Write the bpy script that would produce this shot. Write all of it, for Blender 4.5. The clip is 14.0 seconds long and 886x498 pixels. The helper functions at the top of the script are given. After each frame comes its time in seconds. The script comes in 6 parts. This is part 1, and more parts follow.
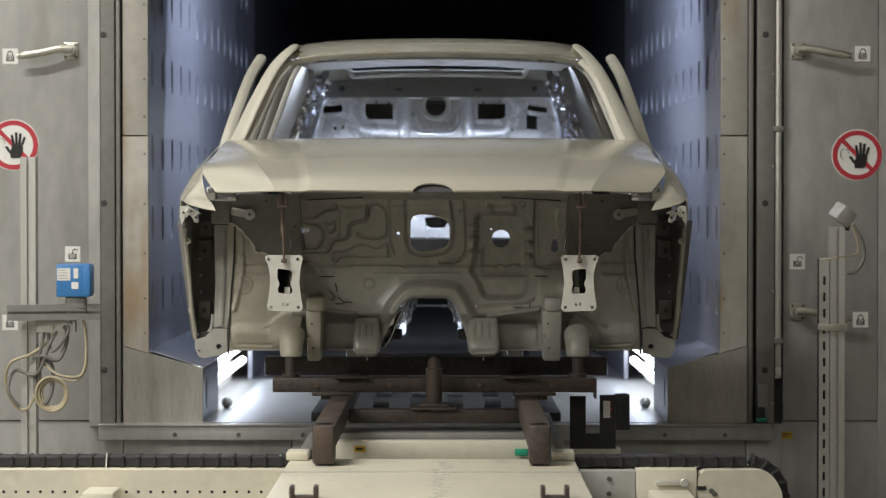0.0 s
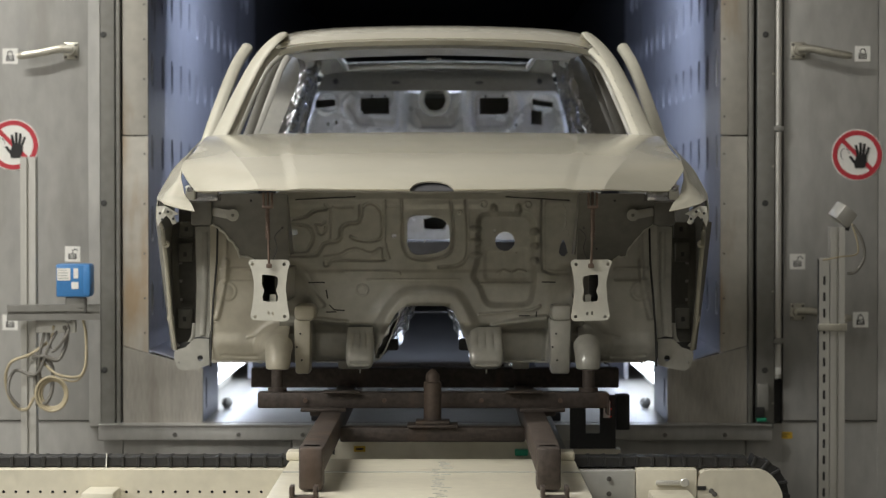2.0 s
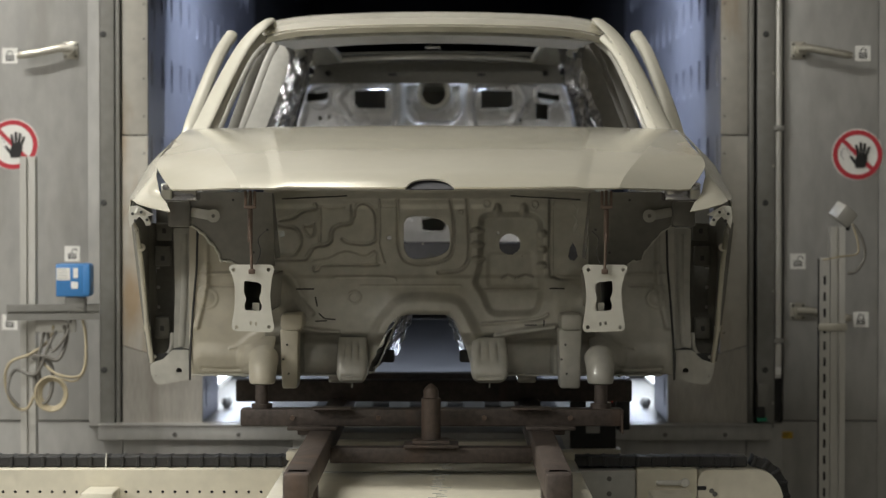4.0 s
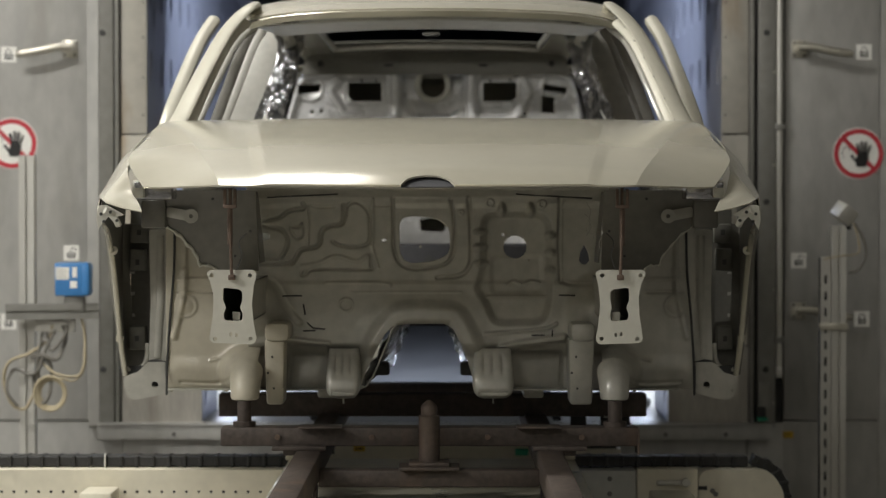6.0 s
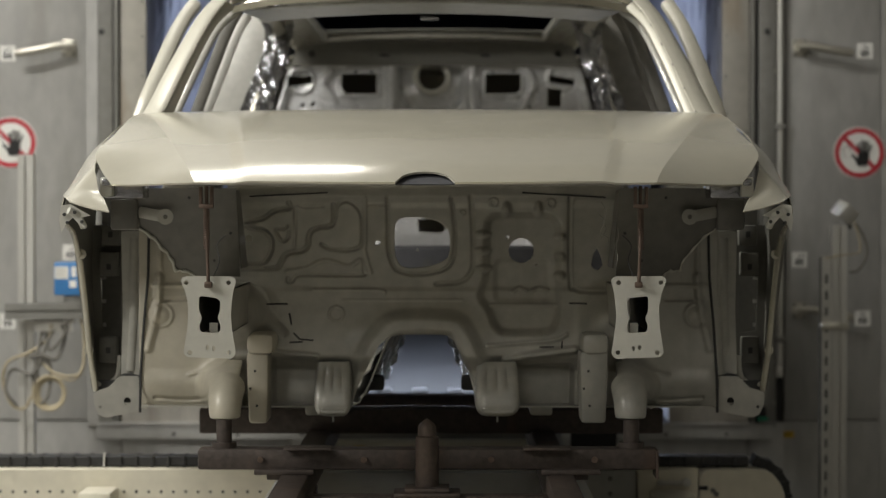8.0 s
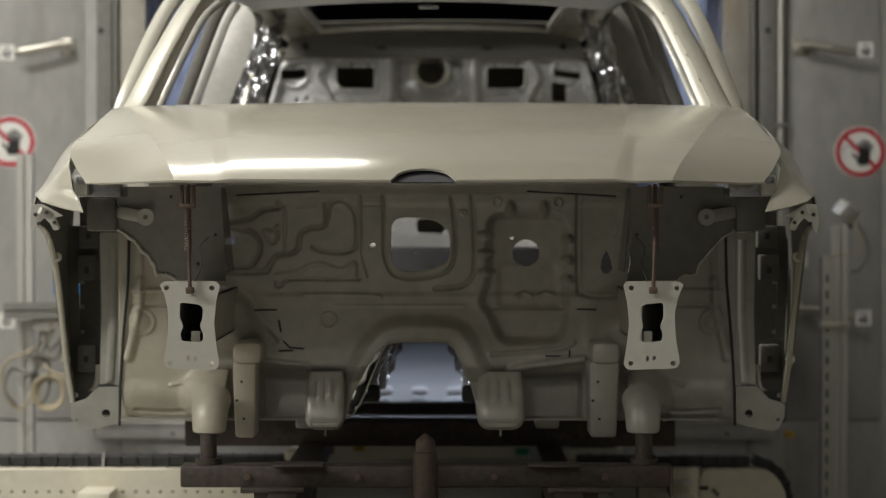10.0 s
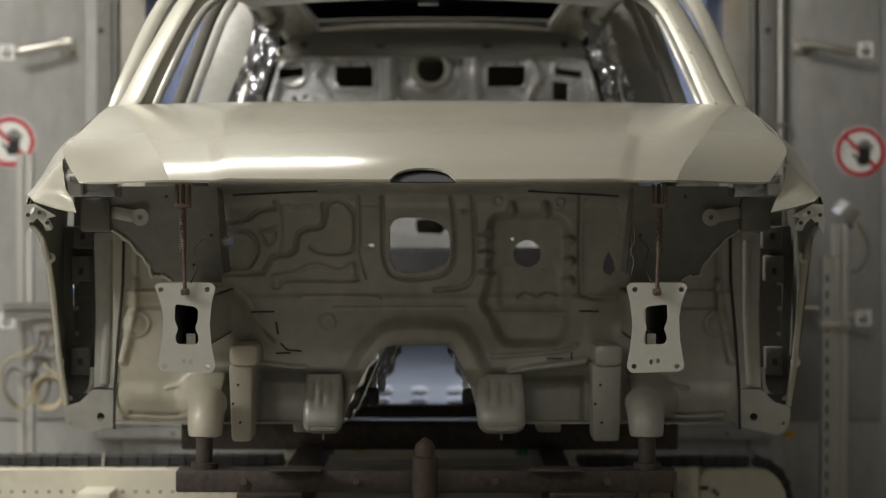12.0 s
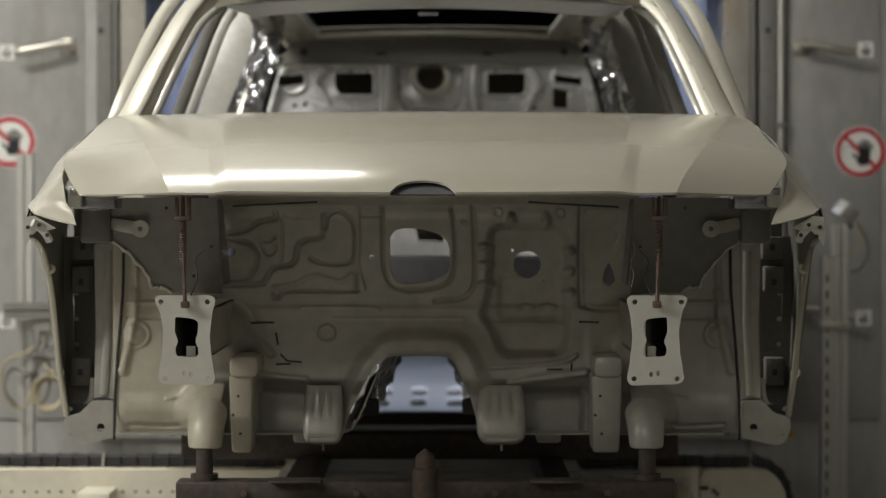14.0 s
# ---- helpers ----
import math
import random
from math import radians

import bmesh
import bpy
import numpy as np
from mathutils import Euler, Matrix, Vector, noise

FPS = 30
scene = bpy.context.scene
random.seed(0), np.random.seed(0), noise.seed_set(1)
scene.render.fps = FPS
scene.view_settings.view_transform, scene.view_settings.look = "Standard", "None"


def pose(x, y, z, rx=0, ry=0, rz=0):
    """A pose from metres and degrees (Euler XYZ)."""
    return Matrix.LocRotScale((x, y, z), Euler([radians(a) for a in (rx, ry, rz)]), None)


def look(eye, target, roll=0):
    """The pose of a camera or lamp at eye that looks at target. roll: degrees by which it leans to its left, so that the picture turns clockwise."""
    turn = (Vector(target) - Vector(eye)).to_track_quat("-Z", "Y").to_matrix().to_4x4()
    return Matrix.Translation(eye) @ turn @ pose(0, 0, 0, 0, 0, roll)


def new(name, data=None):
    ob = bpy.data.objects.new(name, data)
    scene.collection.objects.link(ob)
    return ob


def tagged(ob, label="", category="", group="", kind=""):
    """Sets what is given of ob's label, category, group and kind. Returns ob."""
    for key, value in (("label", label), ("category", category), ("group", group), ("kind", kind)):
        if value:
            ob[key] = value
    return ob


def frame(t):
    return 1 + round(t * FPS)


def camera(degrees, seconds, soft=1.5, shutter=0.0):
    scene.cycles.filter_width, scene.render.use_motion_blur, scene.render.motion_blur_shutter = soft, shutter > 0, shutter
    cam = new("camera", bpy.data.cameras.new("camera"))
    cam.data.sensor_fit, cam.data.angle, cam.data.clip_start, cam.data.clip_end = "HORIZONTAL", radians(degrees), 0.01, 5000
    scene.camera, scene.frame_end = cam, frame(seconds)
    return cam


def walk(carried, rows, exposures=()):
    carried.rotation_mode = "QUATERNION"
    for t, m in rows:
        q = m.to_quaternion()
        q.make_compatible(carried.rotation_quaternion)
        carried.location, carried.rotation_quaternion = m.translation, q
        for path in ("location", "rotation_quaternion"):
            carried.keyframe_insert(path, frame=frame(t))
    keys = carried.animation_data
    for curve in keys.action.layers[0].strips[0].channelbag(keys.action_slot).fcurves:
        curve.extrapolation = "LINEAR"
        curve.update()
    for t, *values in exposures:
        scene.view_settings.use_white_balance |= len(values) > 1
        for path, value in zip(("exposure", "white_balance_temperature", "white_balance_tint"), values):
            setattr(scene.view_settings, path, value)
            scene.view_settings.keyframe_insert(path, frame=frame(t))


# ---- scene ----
cam = camera(21.22, 14.0, soft=1.2)
# a long lens on a stand; the picture creeps in by a few centimetres as the focus follows the body
CAM_A = look((0, 0, 1.6), (-0.012, 4.185, 1.52))
CAM_B = look((0, 0.071, 1.6), (-0.012, 4.256, 1.515))
def cam_between(b):
    return look((0, 0.071 * b, 1.6), (-0.012, 4.185 + 0.071 * b, 1.52 - 0.005 * b))
walk(cam, [(0, CAM_A), (3.0, cam_between(0.03)), (5.5, cam_between(0.38)), (8.0, cam_between(0.72)), (10.5, CAM_B), (14.0, CAM_B)],
     exposures=[(0, 0.12), (3.0, 0.10), (10.5, -0.12), (14.0, -0.12)])

# ---- world and light ----
world = bpy.data.worlds.new("hall_air")
world.use_nodes = True
world.node_tree.nodes["Background"].inputs[0].default_value = (1.0, 0.93, 0.82, 1)
world.node_tree.nodes["Background"].inputs[1].default_value = 0.02
scene.world = world


def area_lamp(name, eye, target, size, size_y, power, colour, kind=""):
    data = bpy.data.lights.new(name, "AREA")
    data.shape, data.size, data.size_y, data.energy, data.color = "RECTANGLE", size, size_y, power, colour
    ob = new(name, data)
    ob.matrix_basis = look(eye, target)
    return ob


WARM = (1.0, 0.98, 0.93)
COOL = (0.70, 0.80, 1.0)
CX = -0.056          # the line of travel
WY = 9.5             # the face of the booth wall
# lamps out of view, added and placed freely to light body and wall
HALL_FILL_LAMPS = ((-2.6, -2.4, 5.25, 100), (-4.6, 3.2, 3.9, 190), (-3.0, 6.2, 5.25, 250), (2.4, -2.4, 5.25, 22), (2.2, 4.2, 5.25, 8))
for x, y, z, power in HALL_FILL_LAMPS:
    area_lamp("hall_fill_lamp", (x, y, z), (x * 0.7, y + 0.01, 0), 0.30, 2.6, power, WARM)
for sx in (-1, 1):
    # unseen overhead fill added for the booth walls, no ceiling lamps known there
    area_lamp("booth_wall_fill", (CX + sx * 0.98, WY + 1.75, 3.18), (CX + sx * 1.14, WY + 1.75, 1.0), 0.2, 1.9, 19 - 4 * sx, COOL)
    area_lamp("booth_low_lamp", (CX + sx * 0.90, WY + 1.3, 0.86), (CX, WY + 1.3, 0.80), 2.1, 0.08, 7, COOL)
# unseen fill added to brighten the rear bulkhead through the roof cut-out
area_lamp("bulkhead_fill_lamp", (CX, WY + 0.86, 3.2), (CX, WY + 1.7, 2.0), 0.9, 0.25, 90, COOL)
# unseen lamp added to draw the bright streak on the bonnet
area_lamp("bonnet_streak_lamp", (-0.95, WY - 0.55, 4.42), (-0.95, WY - 3.5, 1.8), 1.1, 0.07, 13, WARM)


# ---- materials ----
def material(name, colour, rough=0.5, metal=0.0, vary=0.12, scale=6.0, bump=0.0, bump_scale=60.0, coat=0.0, streak=None, stain=None, emit=0.0, spec=0.5):
    m = bpy.data.materials.new(name)
    m.use_nodes = True
    nt = m.node_tree
    bsdf = nt.nodes["Principled BSDF"]
    bsdf.inputs["Roughness"].default_value = rough
    bsdf.inputs["Metallic"].default_value = metal
    bsdf.inputs["Coat Weight"].default_value = coat
    bsdf.inputs["Coat Roughness"].default_value = 0.16
    bsdf.inputs["Specular IOR Level"].default_value = spec
    co = nt.nodes.new("ShaderNodeTexCoord")
    mp = nt.nodes.new("ShaderNodeMapping")
    nt.links.new(co.outputs["Object"], mp.inputs[0])
    if streak:
        mp.inputs["Scale"].default_value = streak
    n1 = nt.nodes.new("ShaderNodeTexNoise")
    n1.inputs["Scale"].default_value, n1.inputs["Detail"].default_value = scale, 6
    n2 = nt.nodes.new("ShaderNodeTexNoise")
    n2.inputs["Scale"].default_value, n2.inputs["Detail"].default_value = scale * 9, 4
    for n in (n1, n2):
        nt.links.new(mp.outputs[0], n.inputs["Vector"])
    add = nt.nodes.new("ShaderNodeMath")
    add.operation = "ADD"
    nt.links.new(n1.outputs[0], add.inputs[0])
    nt.links.new(n2.outputs[0], add.inputs[1])
    ramp = nt.nodes.new("ShaderNodeMapRange")
    ramp.inputs["From Min"].default_value, ramp.inputs["From Max"].default_value = 0.7, 1.3
    nt.links.new(add.outputs[0], ramp.inputs["Value"])
    mix = nt.nodes.new("ShaderNodeMix")
    mix.data_type = "RGBA"
    mix.inputs[6].default_value = (*[c * (1 - vary) for c in colour], 1)
    mix.inputs[7].default_value = (*[min(1, c * (1 + vary)) for c in colour], 1)
    nt.links.new(ramp.outputs[0], mix.inputs[0])
    out = mix.outputs[2]
    if stain:
        n3 = nt.nodes.new("ShaderNodeTexNoise")
        n3.inputs["Scale"].default_value, n3.inputs["Detail"].default_value = 2.2, 8
        mp3 = nt.nodes.new("ShaderNodeMapping")
        mp3.inputs["Scale"].default_value = (3.0, 3.0, 0.7)
        nt.links.new(co.outputs["Object"], mp3.inputs[0])
        nt.links.new(mp3.outputs[0], n3.inputs["Vector"])
        r3 = nt.nodes.new("ShaderNodeMapRange")
        r3.inputs["From Min"].default_value, r3.inputs["From Max"].default_value = stain[3], stain[3] + 0.14
        r3.inputs["To Max"].default_value = stain[4]
        nt.links.new(n3.outputs[0], r3.inputs["Value"])
        mx = nt.nodes.new("ShaderNodeMix")
        mx.data_type = "RGBA"
        nt.links.new(r3.outputs[0], mx.inputs[0])
        nt.links.new(out, mx.inputs[6])
        mx.inputs[7].default_value = (*stain[:3], 1)
        out = mx.outputs[2]
    nt.links.new(out, bsdf.inputs["Base Color"])
    rr = nt.nodes.new("ShaderNodeMapRange")
    rr.inputs["To Min"].default_value, rr.inputs["To Max"].default_value = max(0.02, rough - 0.08), min(1, rough + 0.10)
    nt.links.new(n1.outputs[0], rr.inputs["Value"])
    if vary > 0.03:
        nt.links.new(rr.outputs[0], bsdf.inputs["Roughness"])
    if bump:
        nb = nt.nodes.new("ShaderNodeTexNoise")
        nb.inputs["Scale"].default_value, nb.inputs["Detail"].default_value = bump_scale, 3
        nt.links.new(mp.outputs[0], nb.inputs["Vector"])
        bp = nt.nodes.new("ShaderNodeBump")
        bp.inputs["Strength"].default_value, bp.inputs["Distance"].default_value = bump, 0.004
        nt.links.new(nb.outputs[0], bp.inputs["Height"])
        nt.links.new(bp.outputs[0], bsdf.inputs["Normal"])
    if emit:
        bsdf.inputs["Emission Color"].default_value = (*colour, 1)
        bsdf.inputs["Emission Strength"].default_value = emit
    return m


M = {
    "panel": material("brushed_steel_panel", (0.42, 0.415, 0.395), 0.48, 0.35, 0.13, 1.6, 0.10, 90, streak=(1.6, 1, 0.7), stain=(0.27, 0.26, 0.23, 0.56, 0.45)),
    "panel_dark": material("dull_steel_frame", (0.27, 0.265, 0.245), 0.5, 0.4, 0.12, 3.0, 0.08, 70),
    "groove": material("dark_seal_and_gap", (0.05, 0.05, 0.048), 0.7, 0, 0.2, 12),
    "strip": material("rust_stained_steel", (0.47, 0.45, 0.40), 0.5, 0.25, 0.10, 2.5, 0.08, 80, stain=(0.33, 0.22, 0.11, 0.53, 0.75)),
    "gusset": material("streaked_steel", (0.40, 0.38, 0.34), 0.42, 0.4, 0.14, 3.0, 0.08, 60, streak=(6, 6, 0.8), stain=(0.25, 0.22, 0.18, 0.56, 0.5)),
    "booth": material("booth_wall_steel", (0.42, 0.43, 0.50), 0.30, 0.6, 0.20, 2.0, 0.45, 12, streak=(1, 6, 0.5)),
    "booth_floor": material("booth_floor_steel", (0.24, 0.235, 0.225), 0.42, 0.15, 0.15, 3.0, 0.06, 50),
    "dark_steel": material("near_black_steel", (0.05, 0.05, 0.055), 0.6, 0.2, 0.2, 3),
    "skid": material("baked_skid_steel", (0.072, 0.057, 0.049), 0.55, 0.25, 0.35, 7, 0.35, 70, stain=(0.13, 0.085, 0.06, 0.55, 0.6)),
    "cream": material("cream_machine_paint", (0.66, 0.62, 0.50), 0.38, 0, 0.07, 3, 0.05, 70, stain=(0.42, 0.37, 0.27, 0.62, 0.6)),
    "grey_box": material("grey_machine_paint", (0.42, 0.42, 0.39), 0.45, 0, 0.08, 4),
    "black": material("black_plastic", (0.022, 0.022, 0.022), 0.45, 0, 0.25, 12, 0.1, 80),
    "alu": material("aluminium_profile", (0.58, 0.57, 0.53), 0.38, 0.55, 0.08, 5, 0.05, 90, streak=(8, 8, 0.5)),
    "chrome": material("worn_chrome", (0.55, 0.53, 0.46), 0.38, 0.9, 0.12, 14),
    "bolt": material("bolt_steel", (0.16, 0.155, 0.145), 0.45, 0.6, 0.2, 30),
    "blue": material("blue_sensor_plastic", (0.045, 0.19, 0.45), 0.4, 0, 0.08, 9),
    "white": material("white_label", (0.78, 0.77, 0.73), 0.5, 0, 0.05, 9),
    "red": material("red_print", (0.46, 0.035, 0.05), 0.45, 0, 0.06, 9),
    "print": material("black_print", (0.012, 0.012, 0.012), 0.5, 0, 0.1, 9),
    "yellow": material("yellow_label", (0.62, 0.40, 0.04), 0.5, 0, 0.1, 9),
    "green": material("green_plastic", (0.02, 0.30, 0.17), 0.45, 0, 0.1, 9),
    "cable": material("beige_cable", (0.42, 0.36, 0.24), 0.5, 0, 0.12, 12),
    "cable_dark": material("grey_cable", (0.17, 0.16, 0.14), 0.5, 0, 0.12, 12),
    "paint": material("primer_champagne", (0.585, 0.555, 0.455), 0.19, 0.42, 0.02, 3, 0.0, coat=0.4),
    "inner": material("primer_inner_grey", (0.43, 0.42, 0.375), 0.34, 0.12, 0.14, 3, 0.30, 14, coat=0.35, stain=(0.30, 0.285, 0.24, 0.58, 0.5)),
    # dark grey for strut towers, carrier boxes and the cabin pillars' shaded side
    "inner_dark": material("dark_inner_grey", (0.165, 0.158, 0.138), 0.40, 0.05, 0.16, 4, 0.25, 18, coat=0.2),
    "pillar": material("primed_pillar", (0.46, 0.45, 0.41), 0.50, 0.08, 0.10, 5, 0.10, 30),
    "bulkhead": material("galvanised_bulkhead", (0.70, 0.70, 0.70), 0.26, 0.25, 0.10, 5, 0.12, 25, coat=0.3),
    "inner_pale": material("primer_plate_grey", (0.55, 0.54, 0.48), 0.40, 0.05, 0.05, 6, 0.05, 60),
    "beige_bay": material("beige_bay_primer", (0.50, 0.465, 0.375), 0.40, 0.08, 0.08, 4, 0.08, 40, coat=0.15),
    # one dull dark tone: parcel shelf, roof cover, arch liners, hinge plates
    "shelf": material("dull_dark_panel", (0.15, 0.145, 0.125), 0.6, 0, 0.12, 8, 0.2, 60),
    "sealer": material("seam_sealer", (0.30, 0.29, 0.25), 0.30, 0, 0.15, 30, 0.5, 60),
    "foil": material("shiny_inner_steel", (0.36, 0.36, 0.38), 0.14, 0.85, 0.2, 8, 0.6, 30),
    "shield": material("crinkled_heat_shield", (0.66, 0.66, 0.66), 0.24, 0.55, 0.15, 10, 0.9, 40),
    "pillar_paint": material("primed_pillar_champagne", (0.52, 0.50, 0.42), 0.36, 0.15, 0.04, 4, 0.04, 50),
    "rod": material("brown_spring_steel", (0.14, 0.10, 0.078), 0.5, 0.4, 0.25, 20),
    "hall_wall": material("hall_wall_paint", (0.36, 0.35, 0.32), 0.7, 0, 0.1, 1.5),
    "hall_floor": material("hall_floor_concrete", (0.22, 0.21, 0.19), 0.6, 0, 0.15, 2, 0.1, 40),
    "lamp": material("lamp_glow", (1.0, 0.93, 0.80), 0.5, emit=4.0),
    "tube": material("tube_glow", (0.86, 0.92, 1.0), 0.5, emit=4.5),
    "led": material("red_led", (1.0, 0.05, 0.03), 0.5, emit=1.0),
}


# ---- mesh helpers ----
def mesh_of(name, bm, mat, smooth=False, sharp=0.6):
    bmesh.ops.recalc_face_normals(bm, faces=bm.faces)
    if smooth:
        for f in bm.faces:
            f.smooth = True
        for e in bm.edges:
            e.smooth = len(e.link_faces) == 2 and e.calc_face_angle(0) < sharp
    me = bpy.data.meshes.new(name)
    bm.to_mesh(me)
    bm.free()
    me.materials.append(M[mat])
    return me


def part(name, bm, mat, parent=None, label="", smooth=True, sharp=0.6):
    ob = new(name, mesh_of(name, bm, mat, smooth, sharp))
    if parent is not None:
        ob.parent = parent
    if label:
        ob["label"] = label
    return ob


def empty(name, label, category, group="", at=(0, 0, 0)):
    ob = new(name)
    ob.location = at
    ob.empty_display_size = 0.1
    return tagged(ob, label, category, group)


def box(bm, x0, x1, y0, y1, z0, z1, bevel=0.0):
    b = bmesh.new()
    bmesh.ops.create_cube(b, size=1)
    for v in b.verts:
        v.co = ((x0 + x1) / 2 + v.co.x * (x1 - x0), (y0 + y1) / 2 + v.co.y * (y1 - y0), (z0 + z1) / 2 + v.co.z * (z1 - z0))
    if bevel:
        bmesh.ops.bevel(b, geom=b.edges[:], offset=bevel, segments=2, profile=0.5, affect="EDGES")
    return merge(bm, b)


def merge(bm, b):
    me = bpy.data.meshes.new("tmp")
    b.to_mesh(me)
    b.free()
    bm.from_mesh(me)
    bpy.data.meshes.remove(me)
    return bm


def boxed(*args, bevel=0.0):
    return box(bmesh.new(), *args, bevel=bevel)


def tube(bm, points, radius, sides=10, flat=None, caps=True):
    """A round bar along points; flat: (normal, factor) squashes it along a direction."""
    pts = [Vector(p) for p in points]
    rings = []
    up = Vector((0.123, 0.31, 0.94)).normalized()
    for i, p in enumerate(pts):
        d = (pts[min(i + 1, len(pts) - 1)] - pts[max(i - 1, 0)]).normalized()
        a = up - d * up.dot(d)
        if a.length < 0.05:
            a = Vector((1, 0, 0)) - d * d.x
        a.normalize()
        up = a
        b = d.cross(a)
        r = radius(i / (len(pts) - 1)) if callable(radius) else radius
        ring = []
        for k in range(sides):
            off = a * (r * math.cos(2 * math.pi * k / sides)) + b * (r * math.sin(2 * math.pi * k / sides))
            if flat:
                n = Vector(flat[0])
                off -= n * off.dot(n) * (1 - flat[1])
            ring.append(bm.verts.new(p + off))
        rings.append(ring)
    for r0, r1 in zip(rings, rings[1:]):
        for k in range(sides):
            bm.faces.new((r0[k], r0[(k + 1) % sides], r1[(k + 1) % sides], r1[k]))
    if caps:
        bm.faces.new(rings[0][::-1])
        bm.faces.new(rings[-1])
    return bm


def smooth_path(points, n=6, closed=False):
    """Catmull-Rom through the points."""
    p = [Vector(q) for q in points]
    out = []
    m = len(p)
    for i in range(m if closed else m - 1):
        g = (lambda j: p[j % m]) if closed else (lambda j: p[max(0, min(m - 1, j))])
        a, b, c, d = g(i - 1), g(i), g(i + 1), g(i + 2)
        for k in range(n):
            t = k / n
            out.append(0.5 * (2 * b + (c - a) * t + (2 * a - 5 * b + 4 * c - d) * t * t + (3 * b - a - 3 * c + d) * t ** 3))
    if not closed:
        out.append(p[-1])
    return out


def round_path(points, r, n=4, closed=True):
    """A polygon with its corners rounded to r."""
    p = [Vector(q) for q in points]
    out = []
    m = len(p)
    for i in range(m):
        if not closed and i in (0, m - 1):
            out.append(p[i])
            continue
        a, b, c = p[i - 1], p[i], p[(i + 1) % m]
        ra = min(r, (a - b).length * 0.45, (c - b).length * 0.45)
        s, e = b + (a - b).normalized() * ra, b + (c - b).normalized() * ra
        for k in range(n + 1):
            t = k / n
            out.append(s * (1 - t) ** 2 + b * 2 * t * (1 - t) + e * t * t)
    return out


def plate(outline, holes, y, thick, bend=None, bevel=0.0):
    """An upright sheet facing -y: outline and holes in x and z, its front at depth y."""
    bm = bmesh.new()
    edges = []
    for loop in [outline] + list(holes):
        vs = [bm.verts.new((q[0], 0, q[1])) for q in loop]
        edges += [bm.edges.new((a, b)) for a, b in zip(vs, vs[1:] + vs[:1])]
    bmesh.ops.triangle_fill(bm, use_beauty=True, use_dissolve=False, edges=edges)
    geo = bmesh.ops.extrude_face_region(bm, geom=bm.faces[:])
    for v in geo["geom"]:
        if isinstance(v, bmesh.types.BMVert):
            v.co.y += thick
    for v in bm.verts:
        v.co.y += y + (bend(v.co.x, v.co.z) if bend else 0)
    if bevel:
        bmesh.ops.bevel(bm, geom=[e for e in bm.edges if len(e.link_faces) == 2 and e.calc_face_angle(0) > 1.2], offset=bevel, segments=3, profile=0.5, affect="EDGES")
    return bm


def oval(x, z, rx, rz, n=20):
    return [(x + rx * math.cos(2 * math.pi * k / n), z + rz * math.sin(2 * math.pi * k / n)) for k in range(n)]


def rect(x0, x1, z0, z1, r=0.0):
    p = [(x0, z0), (x1, z0), (x1, z1), (x0, z1)]
    return [tuple(q) for q in round_path(p, r)] if r else p


def sheet(fn, nu, nv, thick=0.004, gap=None):
    """A curved sheet from fn(u, v) with u and v from 0 to 1, given thickness; gap: where it is cut open."""
    bm = bmesh.new()
    g = [[Vector(fn(i / nu, j / nv)) for j in range(nv + 1)] for i in range(nu + 1)]
    top, low = [], []
    for i in range(nu + 1):
        top.append([]), low.append([])
        for j in range(nv + 1):
            du = g[min(i + 1, nu)][j] - g[max(i - 1, 0)][j]
            dv = g[i][min(j + 1, nv)] - g[i][max(j - 1, 0)]
            n = du.cross(dv)
            n = n.normalized() if n.length > 1e-9 else Vector((0, 0, 1))
            top[-1].append(bm.verts.new(g[i][j]))
            low[-1].append(bm.verts.new(g[i][j] - n * thick))
    for i in range(nu):
        for j in range(nv):
            if gap and gap((i + 0.5) / nu, (j + 0.5) / nv):
                continue
            bm.faces.new((top[i][j], top[i + 1][j], top[i + 1][j + 1], top[i][j + 1]))
            bm.faces.new((low[i][j], low[i][j + 1], low[i + 1][j + 1], low[i + 1][j]))
    for i in range(nu):
        bm.faces.new((top[i][0], low[i][0], low[i + 1][0], top[i + 1][0]))
        bm.faces.new((top[i][nv], top[i + 1][nv], low[i + 1][nv], low[i][nv]))
    for j in range(nv):
        bm.faces.new((top[0][j], top[0][j + 1], low[0][j + 1], low[0][j]))
        bm.faces.new((top[nu][j], low[nu][j], low[nu][j + 1], top[nu][j + 1]))
    return bm


def disc(bm, x, y, z, r, depth, sides=16, dome=0.0):
    """A short cylinder facing -y, its front at y - depth."""
    tube(bm, [(x, y, z), (x, y - depth * 0.75, z), (x, y - depth, z)], lambda t: r if t < 0.9 else r * (0.86 - dome), sides)
    return bm


def lerp(points, t):
    """A value on a broken line of (t, value) pairs, eased."""
    for (a, va), (b, vb) in zip(points, points[1:]):
        if t <= b:
            k = (t - a) / (b - a)
            return va + (vb - va) * max(0, min(1, k))
    return points[-1][1]


def curve(points, t):
    """A smooth value through (t, value) pairs."""
    n = len(points)
    for i in range(n - 1):
        (a, va), (b, vb) = points[i], points[i + 1]
        if t <= b or i == n - 2:
            k = max(0.0, min(1.0, (t - a) / (b - a)))
            p, q = points[max(0, i - 1)], points[min(n - 1, i + 2)]
            ma = (vb - p[1]) / (b - p[0]) * (b - a)
            mb = (q[1] - va) / (q[0] - a) * (b - a)
            return (2 * k ** 3 - 3 * k * k + 1) * va + (k ** 3 - 2 * k * k + k) * ma + (3 * k * k - 2 * k ** 3) * vb + (k ** 3 - k * k) * mb


